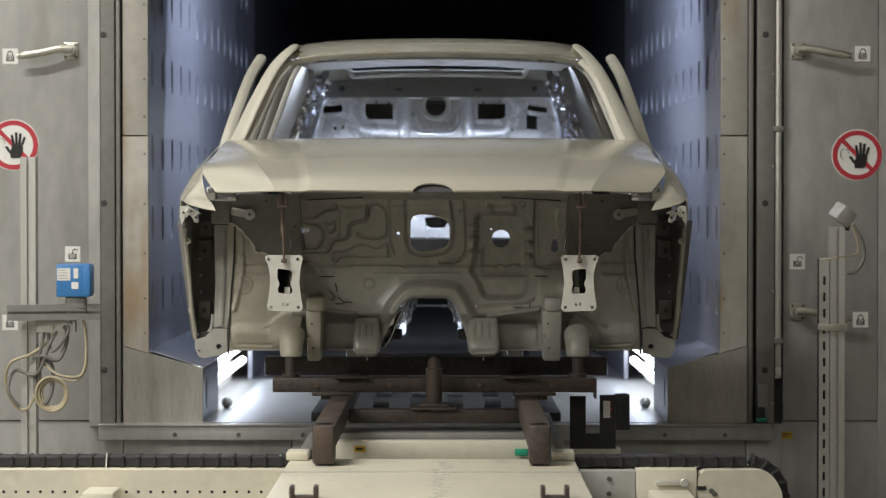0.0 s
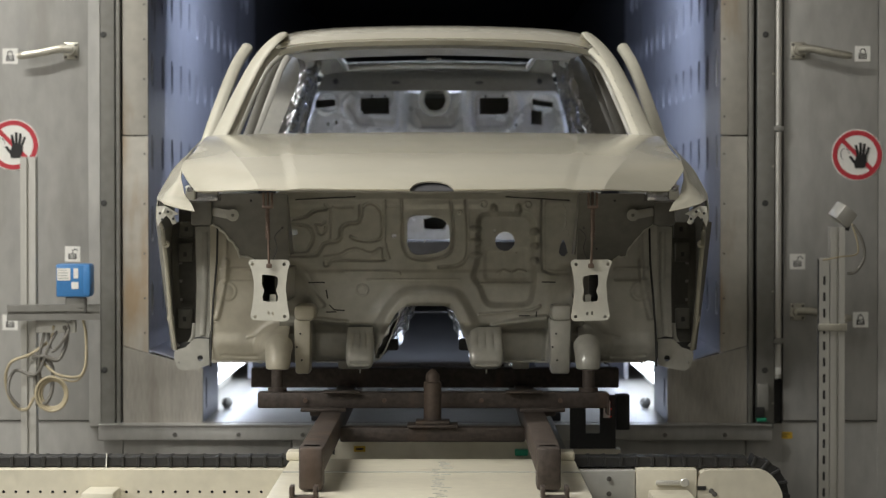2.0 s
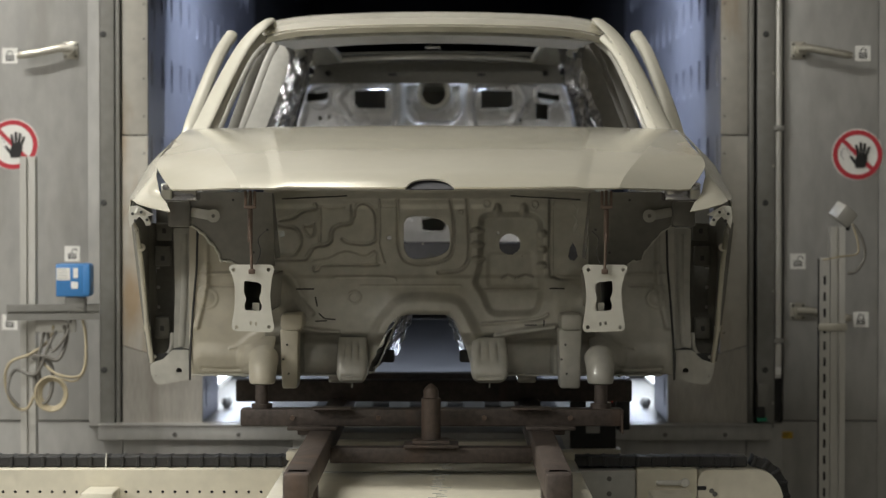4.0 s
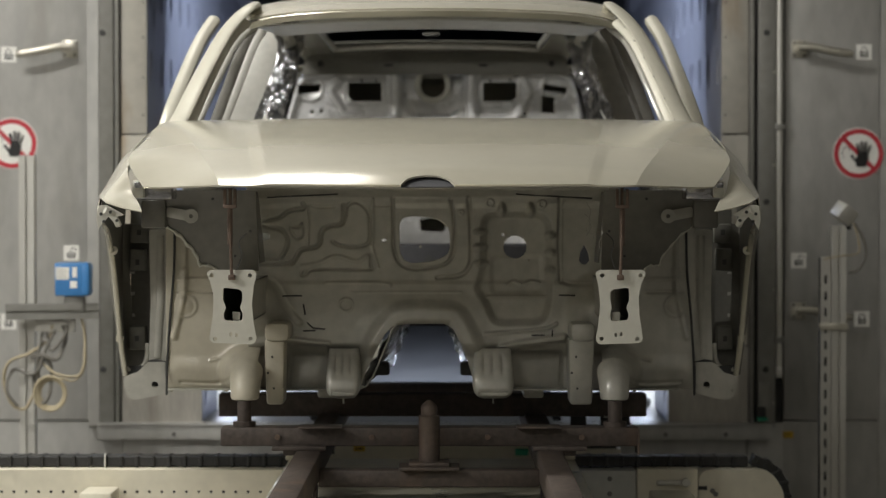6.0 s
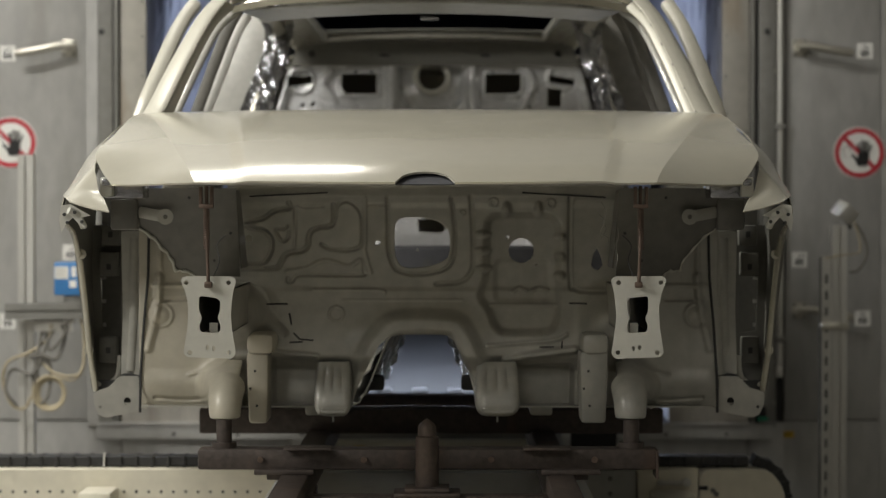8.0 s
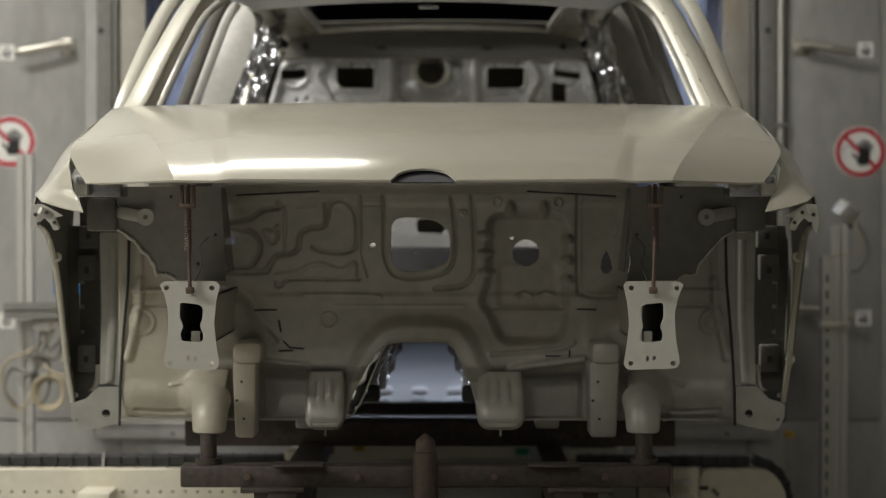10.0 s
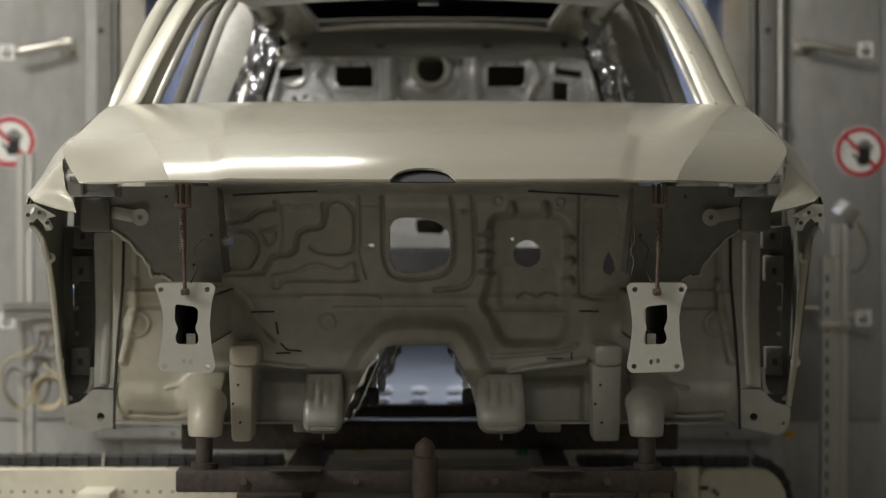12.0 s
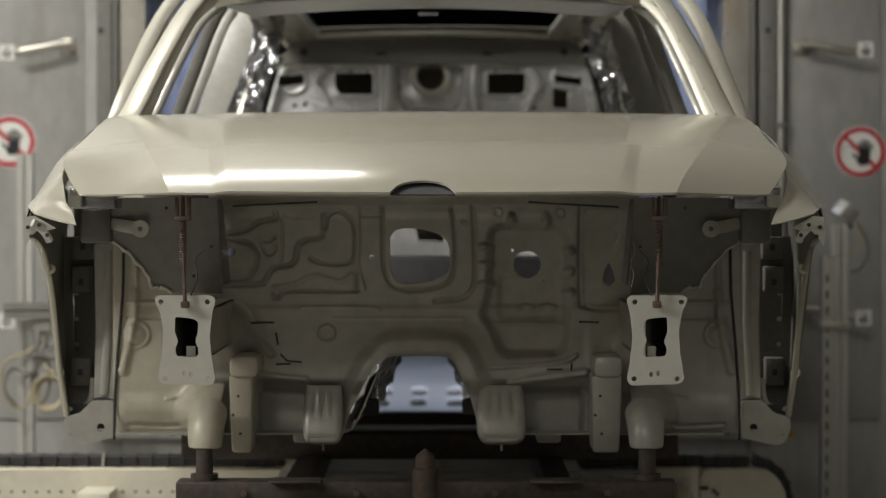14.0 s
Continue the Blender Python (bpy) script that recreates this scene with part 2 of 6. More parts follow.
# ---- pressed sheet metal: a fine sheet whose depth follows its beads, steps and pockets ----
def ease(t):
    t = np.clip(t, 0.0, 1.0)
    return t * t * (3 - 2 * t)


def line_gap(X, Z, pts):
    """The distance from each place to a broken line, and the nearest point on it."""
    best = np.full(X.shape, 1e9)
    nx, nz = X.copy(), Z.copy()
    for (ax, az), (bx, bz) in zip(pts, pts[1:]):
        ux, uz = bx - ax, bz - az
        t = np.clip(((X - ax) * ux + (Z - az) * uz) / max(1e-12, ux * ux + uz * uz), 0, 1)
        qx, qz = ax + t * ux, az + t * uz
        d = np.hypot(X - qx, Z - qz)
        near = d < best
        best[near], nx[near], nz[near] = d[near], qx[near], qz[near]
    return best, nx, nz


def inside(X, Z, pts):
    """Which places lie inside a closed outline."""
    odd = np.zeros(X.shape, bool)
    for (ax, az), (bx, bz) in zip(pts, list(pts[1:]) + [pts[0]]):
        cross = ((az > Z) != (bz > Z)) & (X < (bx - ax) * (Z - az) / ((bz - az) or 1e-12) + ax)
        odd ^= cross
    return odd


def flow(pts, n=5):
    """The points joined by a smooth line, in x and z."""
    return [(p.x, p.z) for p in smooth_path([(a, 0, b) for a, b in pts], n)]


class Pressing:
    """A field of depths over x and z; negative comes towards the front."""
    def __init__(self, x0, x1, z0, z1, step, y):
        self.nx, self.nz = int((x1 - x0) / step), int((z1 - z0) / step)
        self.X, self.Z = np.meshgrid(np.linspace(x0, x1, self.nx + 1), np.linspace(z0, z1, self.nz + 1), indexing="ij")
        self.Y = np.full(self.X.shape, float(y))
        self.step, self.cuts, self.edge = step, [], None

    def ridge(self, pts, width, high, smooth=True):
        """A bead (high > 0) or a groove (high < 0) along a line."""
        d, _, _ = line_gap(self.X, self.Z, flow(pts) if smooth else pts)
        self.Y -= high * ease(1.25 - 1.25 * d / (width / 2))

    def pocket(self, pts, deep, soft, corner=0.02):
        """A floor sunk by deep inside an outline, with a sloped wall of width soft."""
        loop = [(p.x, p.z) for p in round_path([(a, 0, b) for a, b in pts], corner)]
        d, _, _ = line_gap(self.X, self.Z, loop + loop[:1])
        d = np.where(inside(self.X, self.Z, loop), d, -d)
        self.Y += deep * ease(d / soft + 0.5)

    def dome(self, at, rx, rz, high):
        r = np.hypot((self.X - at[0]) / rx, (self.Z - at[1]) / rz)
        self.Y -= high * ease(1.2 - 1.2 * r)

    def ring(self, at, r, width, high):
        d = np.abs(np.hypot(self.X - at[0], self.Z - at[1]) - r)
        self.Y -= high * ease(1.2 - 2.4 * d / width)

    def rumple(self, size, high, seed=0.0):
        """Slight unevenness of the drawn sheet."""
        X, Z = self.X / size + seed, self.Z / size
        self.Y += high * (np.sin(X * 2.1 + 1.3 * np.sin(Z * 1.7)) * np.sin(Z * 2.7 + 1.1 * np.sin(X * 1.3 + 2.0)) + 0.5 * np.sin(X * 5.3 + Z * 3.1) * np.sin(Z * 4.7 - X * 2.2))

    def cut(self, pts):
        self.cuts.append(list(pts))

    def build(self, thick=0.003):
        X, Z, Y = self.X.copy(), self.Z.copy(), self.Y
        loops = list(self.cuts) + ([self.edge] if self.edge else [])
        for loop in loops:
            d, qx, qz = line_gap(X, Z, list(loop) + [loop[0]])
            near = d < 0.62 * self.step
            X[near], Z[near] = qx[near], qz[near]
        mx = (X[:-1, :-1] + X[1:, :-1] + X[1:, 1:] + X[:-1, 1:]) / 4
        mz = (Z[:-1, :-1] + Z[1:, :-1] + Z[1:, 1:] + Z[:-1, 1:]) / 4
        keep = inside(mx, mz, self.edge) if self.edge else np.ones(mx.shape, bool)
        for loop in self.cuts:
            keep &= ~inside(mx, mz, loop)
        num = np.arange(X.size).reshape(X.shape)
        i, j = np.nonzero(keep)
        quads = np.stack([num[i, j], num[i + 1, j], num[i + 1, j + 1], num[i, j + 1]], 1)
        used, quads = np.unique(quads, return_inverse=True)
        quads = quads.reshape(-1, 4)
        n = len(used)
        front = np.stack([X.ravel()[used], Y.ravel()[used], Z.ravel()[used]], 1)
        back = front + np.array((0, thick, 0))
        sides = np.concatenate([quads[:, [k, (k + 1) % 4]] for k in range(4)])
        key = np.sort(sides, 1)
        key = key[:, 0] * n + key[:, 1]
        _, first, count = np.unique(key, return_index=True, return_counts=True)
        rim = sides[first[count == 1]]
        faces = np.concatenate([quads, quads[:, ::-1] + n, np.stack([rim[:, 1], rim[:, 0], rim[:, 0] + n, rim[:, 1] + n], 1)])
        me = bpy.data.meshes.new("pressing")
        me.from_pydata(np.concatenate([front, back]).tolist(), [], faces.tolist())
        me.polygons.foreach_set("use_smooth", [k < 2 * len(quads) for k in range(len(faces))])
        me.validate()
        return me


def pressed(name, field, mat, parent, label="", thick=0.003):
    me = field.build(thick)
    me.name = name
    me.materials.append(M[mat])
    ob = new(name, me)
    ob.parent = parent
    if label:
        ob["label"] = label
    return ob


def crumpled_band(path, across_by, wide, high, seed, n=70, m=14):
    """A band of crinkled bright sheet along a path."""
    pts = smooth_path(path, 12)
    def fn(u, v):
        f = u * (len(pts) - 1)
        i = min(int(f), len(pts) - 2)
        p = pts[i].lerp(pts[i + 1], f - i)
        q = p + Vector(across_by) * (wide * (v - 0.5))
        a = noise.noise(Vector((q.x * 26 + seed, q.y * 26, q.z * 17)))
        b = noise.noise(Vector((q.x * 60, q.y * 60 + seed, q.z * 40)))
        c = noise.noise(Vector((q.x * 35, seed, q.z * 30)))
        return q + Vector((0.5 * c, -1.0 * abs(a) - 0.45 * abs(b), 0.5 * c)) * high
    return sheet(fn, n, m, 0.002)


# ---- the hall and the booth ----
def structure(name, bm, mat, label, smooth=False):
    return tagged(part(name, bm, mat, None, "", smooth), label, kind="structure")


XL, XR = -1.212, 1.087           # the sides of the opening
LL, LR = -0.994, 0.876           # its narrower foot
ZF, ZK, ZS = 0.721, 0.939, 1.0075  # booth floor, top of the foot, foot of the upright walls
DEEP = 5.2                       # the lit length of the booth


def build_hall():
    structure("floor", boxed(-7, 7, -5, WY + 0.3, -0.1, 0.0), "hall_floor", "grey concrete hall floor")
    structure("ceiling", boxed(-7, 7, -5, WY, 5.6, 5.7), "hall_wall", "plain grey hall ceiling")
    structure("wall_south", boxed(-7, 7, -5.1, -5, 0, 5.6), "hall_wall", "plain grey hall wall")
    structure("wall_west", boxed(-7.1, -7, -5, WY, 0, 5.6), "hall_wall", "plain grey hall wall")
    structure("wall_east", boxed(7, 7.1, -5, WY, 0, 5.6), "hall_wall", "plain grey hall wall")
    for x, y, z, power in HALL_FILL_LAMPS:
        # lamp bodies for the added hall lights
        lamp = empty("unseen_hall_light", "added long white hall light, out of view", "light", "hall ceiling lights", (x, y, z + 0.05))
        part("hanger", boxed(-0.01, 0.01, -0.9, -0.88, 0.3, 5.55 - z), "alu", lamp)
        part("housing", boxed(-0.2, 0.2, -1.35, 1.35, 0.02, 0.3, bevel=0.01), "white", lamp)
        part("diffuser", boxed(-0.16, 0.16, -1.3, 1.3, -0.01, 0.02), "lamp", lamp)


    # body of the added streak lamp, out of view
    lamp = empty("streak_light", "added white lamp out of view over the booth opening, for the bonnet's streak", "light", at=(-0.95, WY - 0.5, 4.46))
    housing = part("housing", boxed(-0.66, 0.66, 0.0, 0.12, -0.06, 0.10, bevel=0.01), "white", lamp)
    part("arm", boxed(-0.04, 0.04, 0.12, 0.5, 0.0, 0.05), "alu", lamp)


def bolt(parent, x, y, z, r, mat="bolt"):
    bm = disc(bmesh.new(), 0, 0, 0, r, r * 0.5, 12)
    ob = part("bolt", bm, mat, parent)
    ob.location = (x, y, z)
    return ob


def build_booth_wall():
    top = 5.6
    wall = structure("wall_north", boxed(-7, -1.94, WY + 0.0, WY + 0.25, 0, top), "panel", "grey steel booth wall panels")
    part("panel", boxed(1.72, 7, WY, WY + 0.25, 0, top), "panel", wall)
    # the door leaves on both sides and what lies under them
    part("panel", boxed(-1.94, -1.446, WY + 0.012, WY + 0.25, 0, 0.724), "panel", wall)
    part("panel", boxed(1.336, 1.72, WY + 0.012, WY + 0.25, 0, 0.724), "panel", wall)
    part("lower_panel", boxed(-1.446, -1.318, WY + 0.012, WY + 0.25, 0, 0.70), "panel", wall)
    for x0, x1 in ((-1.314, -0.638), (-0.634, 0.5), (0.504, 1.19), (1.194, 1.336)):
        part("lower_panel", boxed(x0, x1, WY + 0.006, WY + 0.25, 0, 0.715, bevel=0.003), "panel", wall)
    for a, b in ((-1.938, -1.449), (1.339, 1.718)):
        part("door_leaf", boxed(a, b, WY, WY + 0.25, 0.729, top, bevel=0.003), "panel", wall, "grey steel booth door leaf")
    # upright frames with their bolts
    for sgn, a, b in ((-1, -1.443, -1.342), (1, 1.230, 1.300)):
        fr = part("door_frame", boxed(a, b, WY - 0.030, WY + 0.2, 0.70 if sgn < 0 else 0.70, top, bevel=0.004), "panel_dark", wall, "dull steel door frame")
        for z in (0.933, 1.602, 2.276, 2.95):
            hole = part("bolt", disc(bmesh.new(), 0, 0, 0, 0.0125, 0.004, 16), "groove", fr)
            hole.location = ((-1.385 if sgn < 0 else 1.262), WY - 0.030, z)
        for z in (0.80, 1.25, 1.75, 2.12, 2.6):
            s = part("screw", disc(bmesh.new(), 0, 0, 0, 0.005, 0.004, 8), "chrome", fr)
            s.location = (a + 0.004 if sgn < 0 else b - 0.006, WY - 0.030, z)
    part("edge_strip", boxed(-1.446, -1.400, WY - 0.036, WY - 0.031, 0.71, top), "panel", wall)
    part("seal", boxed(-1.342, -1.314, WY + 0.03, WY + 0.2, 0.7, top), "groove", wall)
    part("seal_strip", boxed(-1.338, -1.322, WY - 0.02, WY + 0.1, 0.7, top, bevel=0.003), "panel_dark", wall)
    part("seal", boxed(1.194, 1.230, WY + 0.03, WY + 0.2, 0.7, top), "groove", wall)
    part("seal_strip", boxed(1.198, 1.216, WY - 0.02, WY + 0.1, 0.7, top, bevel=0.003), "panel_dark", wall)
    part("seal", boxed(1.300, 1.336, WY + 0.03, WY + 0.2, 0.72, top), "groove", wall)
    # rust-stained facing strips beside the opening
    for a, b in ((-1.314, XL), (XR, 1.194)):
        part("facing_strip", boxed(a, b, WY, WY + 0.03, 1.876, top, bevel=0.002), "strip", wall, "rust-stained steel facing strip")
        lo = [(a, 1.03), (b, 1.0), (b, 1.870), (a, 1.870)] if a < 0 else [(a, 1.0), (b, 1.03), (b, 1.870), (a, 1.870)]
        st = part("facing_strip", plate(lo, [], WY, 0.03), "strip", wall, "rust-stained steel facing strip", smooth=False)
        part("backing", boxed(a + 0.004, b - 0.004, WY + 0.03, WY + 0.2, 1.04, top), "panel_dark", wall)
        for i, z in enumerate((1.08, 1.22, 1.40, 1.60, 1.80, 1.95, 2.10, 2.26, 2.40)):
            s = part("rivet", disc(bmesh.new(), 0, 0, 0, 0.0045, 0.003, 8), "bolt", wall)
            s.location = ((b - 0.014) if a < 0 else (a + 0.014), WY, z)
    # gusset plates that narrow the foot of the opening
    part("gusset", plate([(-1.314, 0.716), (LL, 0.716), (LL, ZK), (XL, 0.998), (-1.314, 1.026)], [], WY - 0.003, 0.02), "gusset", wall, "streaked steel gusset plate", smooth=False)
    part("gusset", plate([(LR, 0.716), (1.194, 0.716), (1.194, 1.026), (XR, 0.998), (LR, ZK)], [], WY - 0.003, 0.02), "gusset", wall, "streaked steel gusset plate", smooth=False)
    # sill angle with bolts
    sill = part("sill_beam", boxed(-1.405, 1.287, WY - 0.06, WY - 0.004, 0.655, 0.712, bevel=0.003), "panel", wall, "bolted steel sill angle")
    part("sill_lip", boxed(-1.405, 1.287, WY - 0.075, WY - 0.001, 0.7125, 0.719, bevel=0.002), "panel", sill)
    for x in (-1.10, -0.845, -0.588, 0.62, 0.86, 1.10):
        bolt(sill, x, WY - 0.06, 0.676, 0.009)
    # header set low, just out of view, to hide booth lamps from the bonnet
    part("header", boxed(XL + 0.002, XR - 0.002, WY + 0.004, WY + 0.20, 2.52, top), "panel", wall)
    # unseen block added behind it to cut off more of those lamps
    part("lamp_blocker", boxed(XL + 0.004, XR - 0.004, WY + 0.205, WY + 0.70, 2.56, 3.24), "dark_steel", wall)
    return wall


def build_booth():
    """The lit booth behind the opening: upright slotted walls, sloped ledges, slotted feet."""
    y0, y1 = WY + 0.02, WY + DEEP
    for i, (xw, xf, sgn) in enumerate(((XL, LL, -1), (XR, LR, 1))):
        wall = structure("booth_wall_%d" % (i + 1), slotted_wall(y0, y1, ZS - 0.01, 3.25, 0.345, (1.22, 1.52, 1.81, 2.15, 2.46, 2.8), 0.042, 0.075), "booth", "blue-lit steel booth wall with upright slots")
        wall.location, wall.rotation_euler = (xw, 0, 0), (0, 0, 0)
        if sgn < 0:
            wall.scale.x = -1
        # near-black backing that puts shade behind the slots
        part("back_plate", boxed(0.05, 0.06, y0, y1, ZS, 3.25), "dark_steel", wall)
        ledge = sheet(lambda u, v: (xf + (xw - xf) * u, y0 + (y1 - y0) * v, ZK + (ZS - ZK) * u), 2, 6, 0.004)
        structure("booth_ledge_%d" % (i + 1), ledge, "booth", "sloped steel ledge along the booth wall")
        foot = structure("booth_foot_%d" % (i + 1), slotted_wall(y0, y0 + 0.62, ZF, ZK - 0.004, 0.28, (0.83,), 0.032, 0.066), "booth", "slotted steel foot of the booth wall")
        foot.location = (xf, 0, 0)
        if sgn < 0:
            foot.scale.x = -1
        part("rear_foot", boxed(0.0, 0.02, y0 + 2.35, y1, ZF, ZK - 0.004), "booth", foot)
        part("lamp_recess", boxed(0.10, 0.11, y0 + 0.62, y0 + 2.35, ZF, ZK - 0.004), "white", foot)
        lamp = empty("booth_light", "glowing white tube lamp in the foot of the booth wall", "light", "booth lights", (xf + sgn * 0.04, y0 + 0.72, ZF + 0.10))
        for dz, nm in ((0.0, "glow_tube"), (0.075, "glow_tube")):
            part(nm, tube(bmesh.new(), [(0, 0, dz), (0, 1.55, dz)], 0.020, 12), "tube", lamp)
        part("end_cap", tube(bmesh.new(), [(0, -0.05, 0.0), (0, 0.0, 0.0)], 0.026, 14), "alu", lamp)
        knob = bmesh.new()
        bmesh.ops.create_uvsphere(knob, u_segments=14, v_segments=10, radius=0.024)
        bmesh.ops.translate(knob, verts=knob.verts, vec=(-sgn * 0.075, -0.08, -0.075))
        part("knob", knob, "alu", lamp)
        part("knob_foot", tube(bmesh.new(), [(-sgn * 0.075, -0.08, -0.1), (-sgn * 0.075, -0.08, -0.08)], 0.014, 10), "alu", lamp)
        # the unlit stretch behind: its shade is put into a near-black colour
        structure("far_wall_%d" % (i + 1), boxed(*sorted((xw, xw + sgn * 0.1)), y1, y1 + 14, ZF, 3.3), "dark_steel", "unlit booth wall far inside, coloured near-black")
    structure("booth_floor", boxed(LL - 0.15, LR + 0.15, y0 - 0.02, y1 + 14, ZF - 0.05, ZF), "booth_floor", "bright steel booth floor")
    # ceiling and end carry the same painted-in darkness
    structure("booth_ceiling", boxed(XL - 0.1, XR + 0.1, y0 + 0.1, y1 + 14, 3.25, 3.3), "dark_steel", "unlit booth ceiling, coloured near-black")
    structure("booth_end", boxed(XL - 0.1, XR + 0.1, y1 + 14, y1 + 14.1, ZF, 3.3), "dark_steel", "unlit end of the booth, coloured near-black")
    # the roller track on the booth floor
    track = empty("roller_track", "steel roller conveyor track on the booth floor", "conveyor", at=(CX, 0, 0))
    for sx in (-1, 1):
        part("rail", boxed(sx * 0.47 - 0.035, sx * 0.47 + 0.035, WY + 0.05, y1 + 8, ZF, ZF + 0.035, bevel=0.003), "dark_steel", track)
        part("rail", boxed(sx * 0.38 - 0.02, sx * 0.38 + 0.02, WY + 0.05, y1 + 8, ZF, ZF + 0.045, bevel=0.003), "alu", track)
    for k in range(2):
        for x in (-0.24, -0.08, 0.08, 0.24):
            part("roller", tube(bmesh.new(), [(x - 0.035, WY + 0.7 + k * 0.55, ZF + 0.02), (x + 0.035, WY + 0.7 + k * 0.55, ZF + 0.02)], 0.020, 12), "booth_floor", track)


def slotted_wall(y0, y1, z0, z1, pitch, rows, w, h):
    """A sheet in the y-z plane at x = 0 to 0.012, with upright slots punched through."""
    holes = []
    n = int((y1 - y0 - 0.1) / pitch)
    for j, zc in enumerate(rows):
        for k in range(n):
            yc = y0 + 0.12 + k * pitch
            if yc > y1 - 0.08:
                continue
            holes.append([(yc + w * math.cos(2 * math.pi * q / 16), zc + h * math.sin(2 * math.pi * q / 16)) for q in range(16)])
    bm = plate([(y0, z0), (y1, z0), (y1, z1), (y0, z1)], holes, 0, 0.012)
    for v in bm.verts:
        v.co = (v.co.y, v.co.x, v.co.z)
    return bm


# ---- fittings on the wall ----
def wall_handle(x, z, sgn):
    """A lever door handle on its square rose; the lever points along sgn."""
    th = rose = part("door_handle", boxed(-0.030, 0.030, -0.010, 0, -0.034, 0.034, bevel=0.004), "chrome", WALL, "worn chrome lever handle on a square rose")
    th.location = (x, WY, z)
    for dx in (-0.021, 0.021):
        for dz in (-0.024, 0.024):
            s = part("screw", disc(bmesh.new(), 0, 0, 0, 0.006, 0.004, 8), "bolt", rose)
            s.location = (dx, -0.010, dz)
    part("hub", tube(bmesh.new(), [(0, -0.008, 0), (0, -0.05, 0)], 0.020, 16), "chrome", th)
    pts = smooth_path([(sgn * -0.008, -0.055, 0.004), (sgn * 0.04, -0.062, 0.004), (sgn * 0.10, -0.068, -0.008), (sgn * 0.17, -0.068, -0.020), (sgn * 0.205, -0.064, -0.024)], 5)
    part("lever", tube(bmesh.new(), pts, lambda t: 0.016 if t < 0.9 else 0.012, 12, flat=((0, 1, 0), 0.6)), "chrome", th)
    return th


def lock_sticker(x, z, opened=False):
    th = empty("lock_sticker", "small pale sticker with an %s padlock pictogram" % ("open" if opened else "closed"), "sticker", "padlock stickers", (x, WY, z))
    part("sheet", boxed(-0.031, 0.031, -0.002, 0, -0.031, 0.031), "white", th)
    bm = boxed(-0.016, 0.016, -0.0035, -0.002, -0.020, 0.002)
    part("lock_body", bm, "print", th)
    for dz in (-0.014, -0.008, -0.002):
        part("stripe", boxed(-0.012, 0.012, -0.0045, -0.0035, dz - 0.0012, dz + 0.0012), "white", th)
    dx = 0.010 if opened else 0.0
    arc = [(dx - 0.010, -0.003, 0.002)] + [(dx - 0.010 * math.cos(a), -0.003, 0.010 + 0.010 * math.sin(a)) for a in [math.pi * k / 8 for k in range(9)]]
    if not opened:
        arc.append((0.010, -0.003, 0.002))
    part("shackle", tube(bmesh.new(), arc, 0.0018, 6), "print", th)
    return th


def warning_sign(x, z, y, tilt=0):
    """A round prohibition sign: red ring and bar over a black palm pictogram."""
    th = empty("warning_sign", "round red and white no-touching sign with a black pictogram", "sign", "prohibition signs", (x, y, z))
    part("disc", disc(bmesh.new(), 0, 0, 0, 0.103, 0.003, 48), "white", th)
    ring = plate(oval(0, 0, 0.099, 0.099, 48), [oval(0, 0, 0.080, 0.080, 48)], -0.0045, 0.0012)
    part("ring", ring, "red", th, smooth=False)
    c = math.sqrt(0.5)
    bar = [(-0.081 * c - 0.006, 0.081 * c - 0.006), (0.081 * c - 0.006, -0.081 * c - 0.006), (0.081 * c + 0.006, -0.081 * c + 0.006), (-0.081 * c + 0.006, 0.081 * c + 0.006)]
    part("bar", plate(bar, [], -0.0045, 0.0012), "red", th, smooth=False)
    palm = bmesh.new()
    merge(palm, plate(round_path([(-0.012, -0.052), (0.030, -0.052), (0.040, -0.012), (0.034, 0.004), (-0.002, 0.004), (-0.010, -0.020)], 0.008), [], -0.0062, 0.001))
    for x0, x1, zz, w in ((0.002, -0.006, 0.040, 0.0052), (0.013, 0.012, 0.050, 0.0054), (0.024, 0.029, 0.046, 0.0052), (0.035, 0.046, 0.032, 0.0046)):
        tube(palm, [(x0, -0.0057, 0.0), (x1, -0.0057, zz)], w, 8, flat=((0, 1, 0), 0.08))
    tube(palm, [(-0.006, -0.0057, -0.036), (-0.030, -0.0057, -0.006)], 0.006, 8, flat=((0, 1, 0), 0.08))
    part("pictogram", palm, "print", th)
    outline = [(-0.050 + 0.017 * math.cos(a), -0.0047, 0.004 + 0.022 * math.sin(a)) for a in [2 * math.pi * k / 20 for k in range(15)]]
    part("pictogram_line", tube(bmesh.new(), outline, 0.0012, 5), "print", th)
    return th


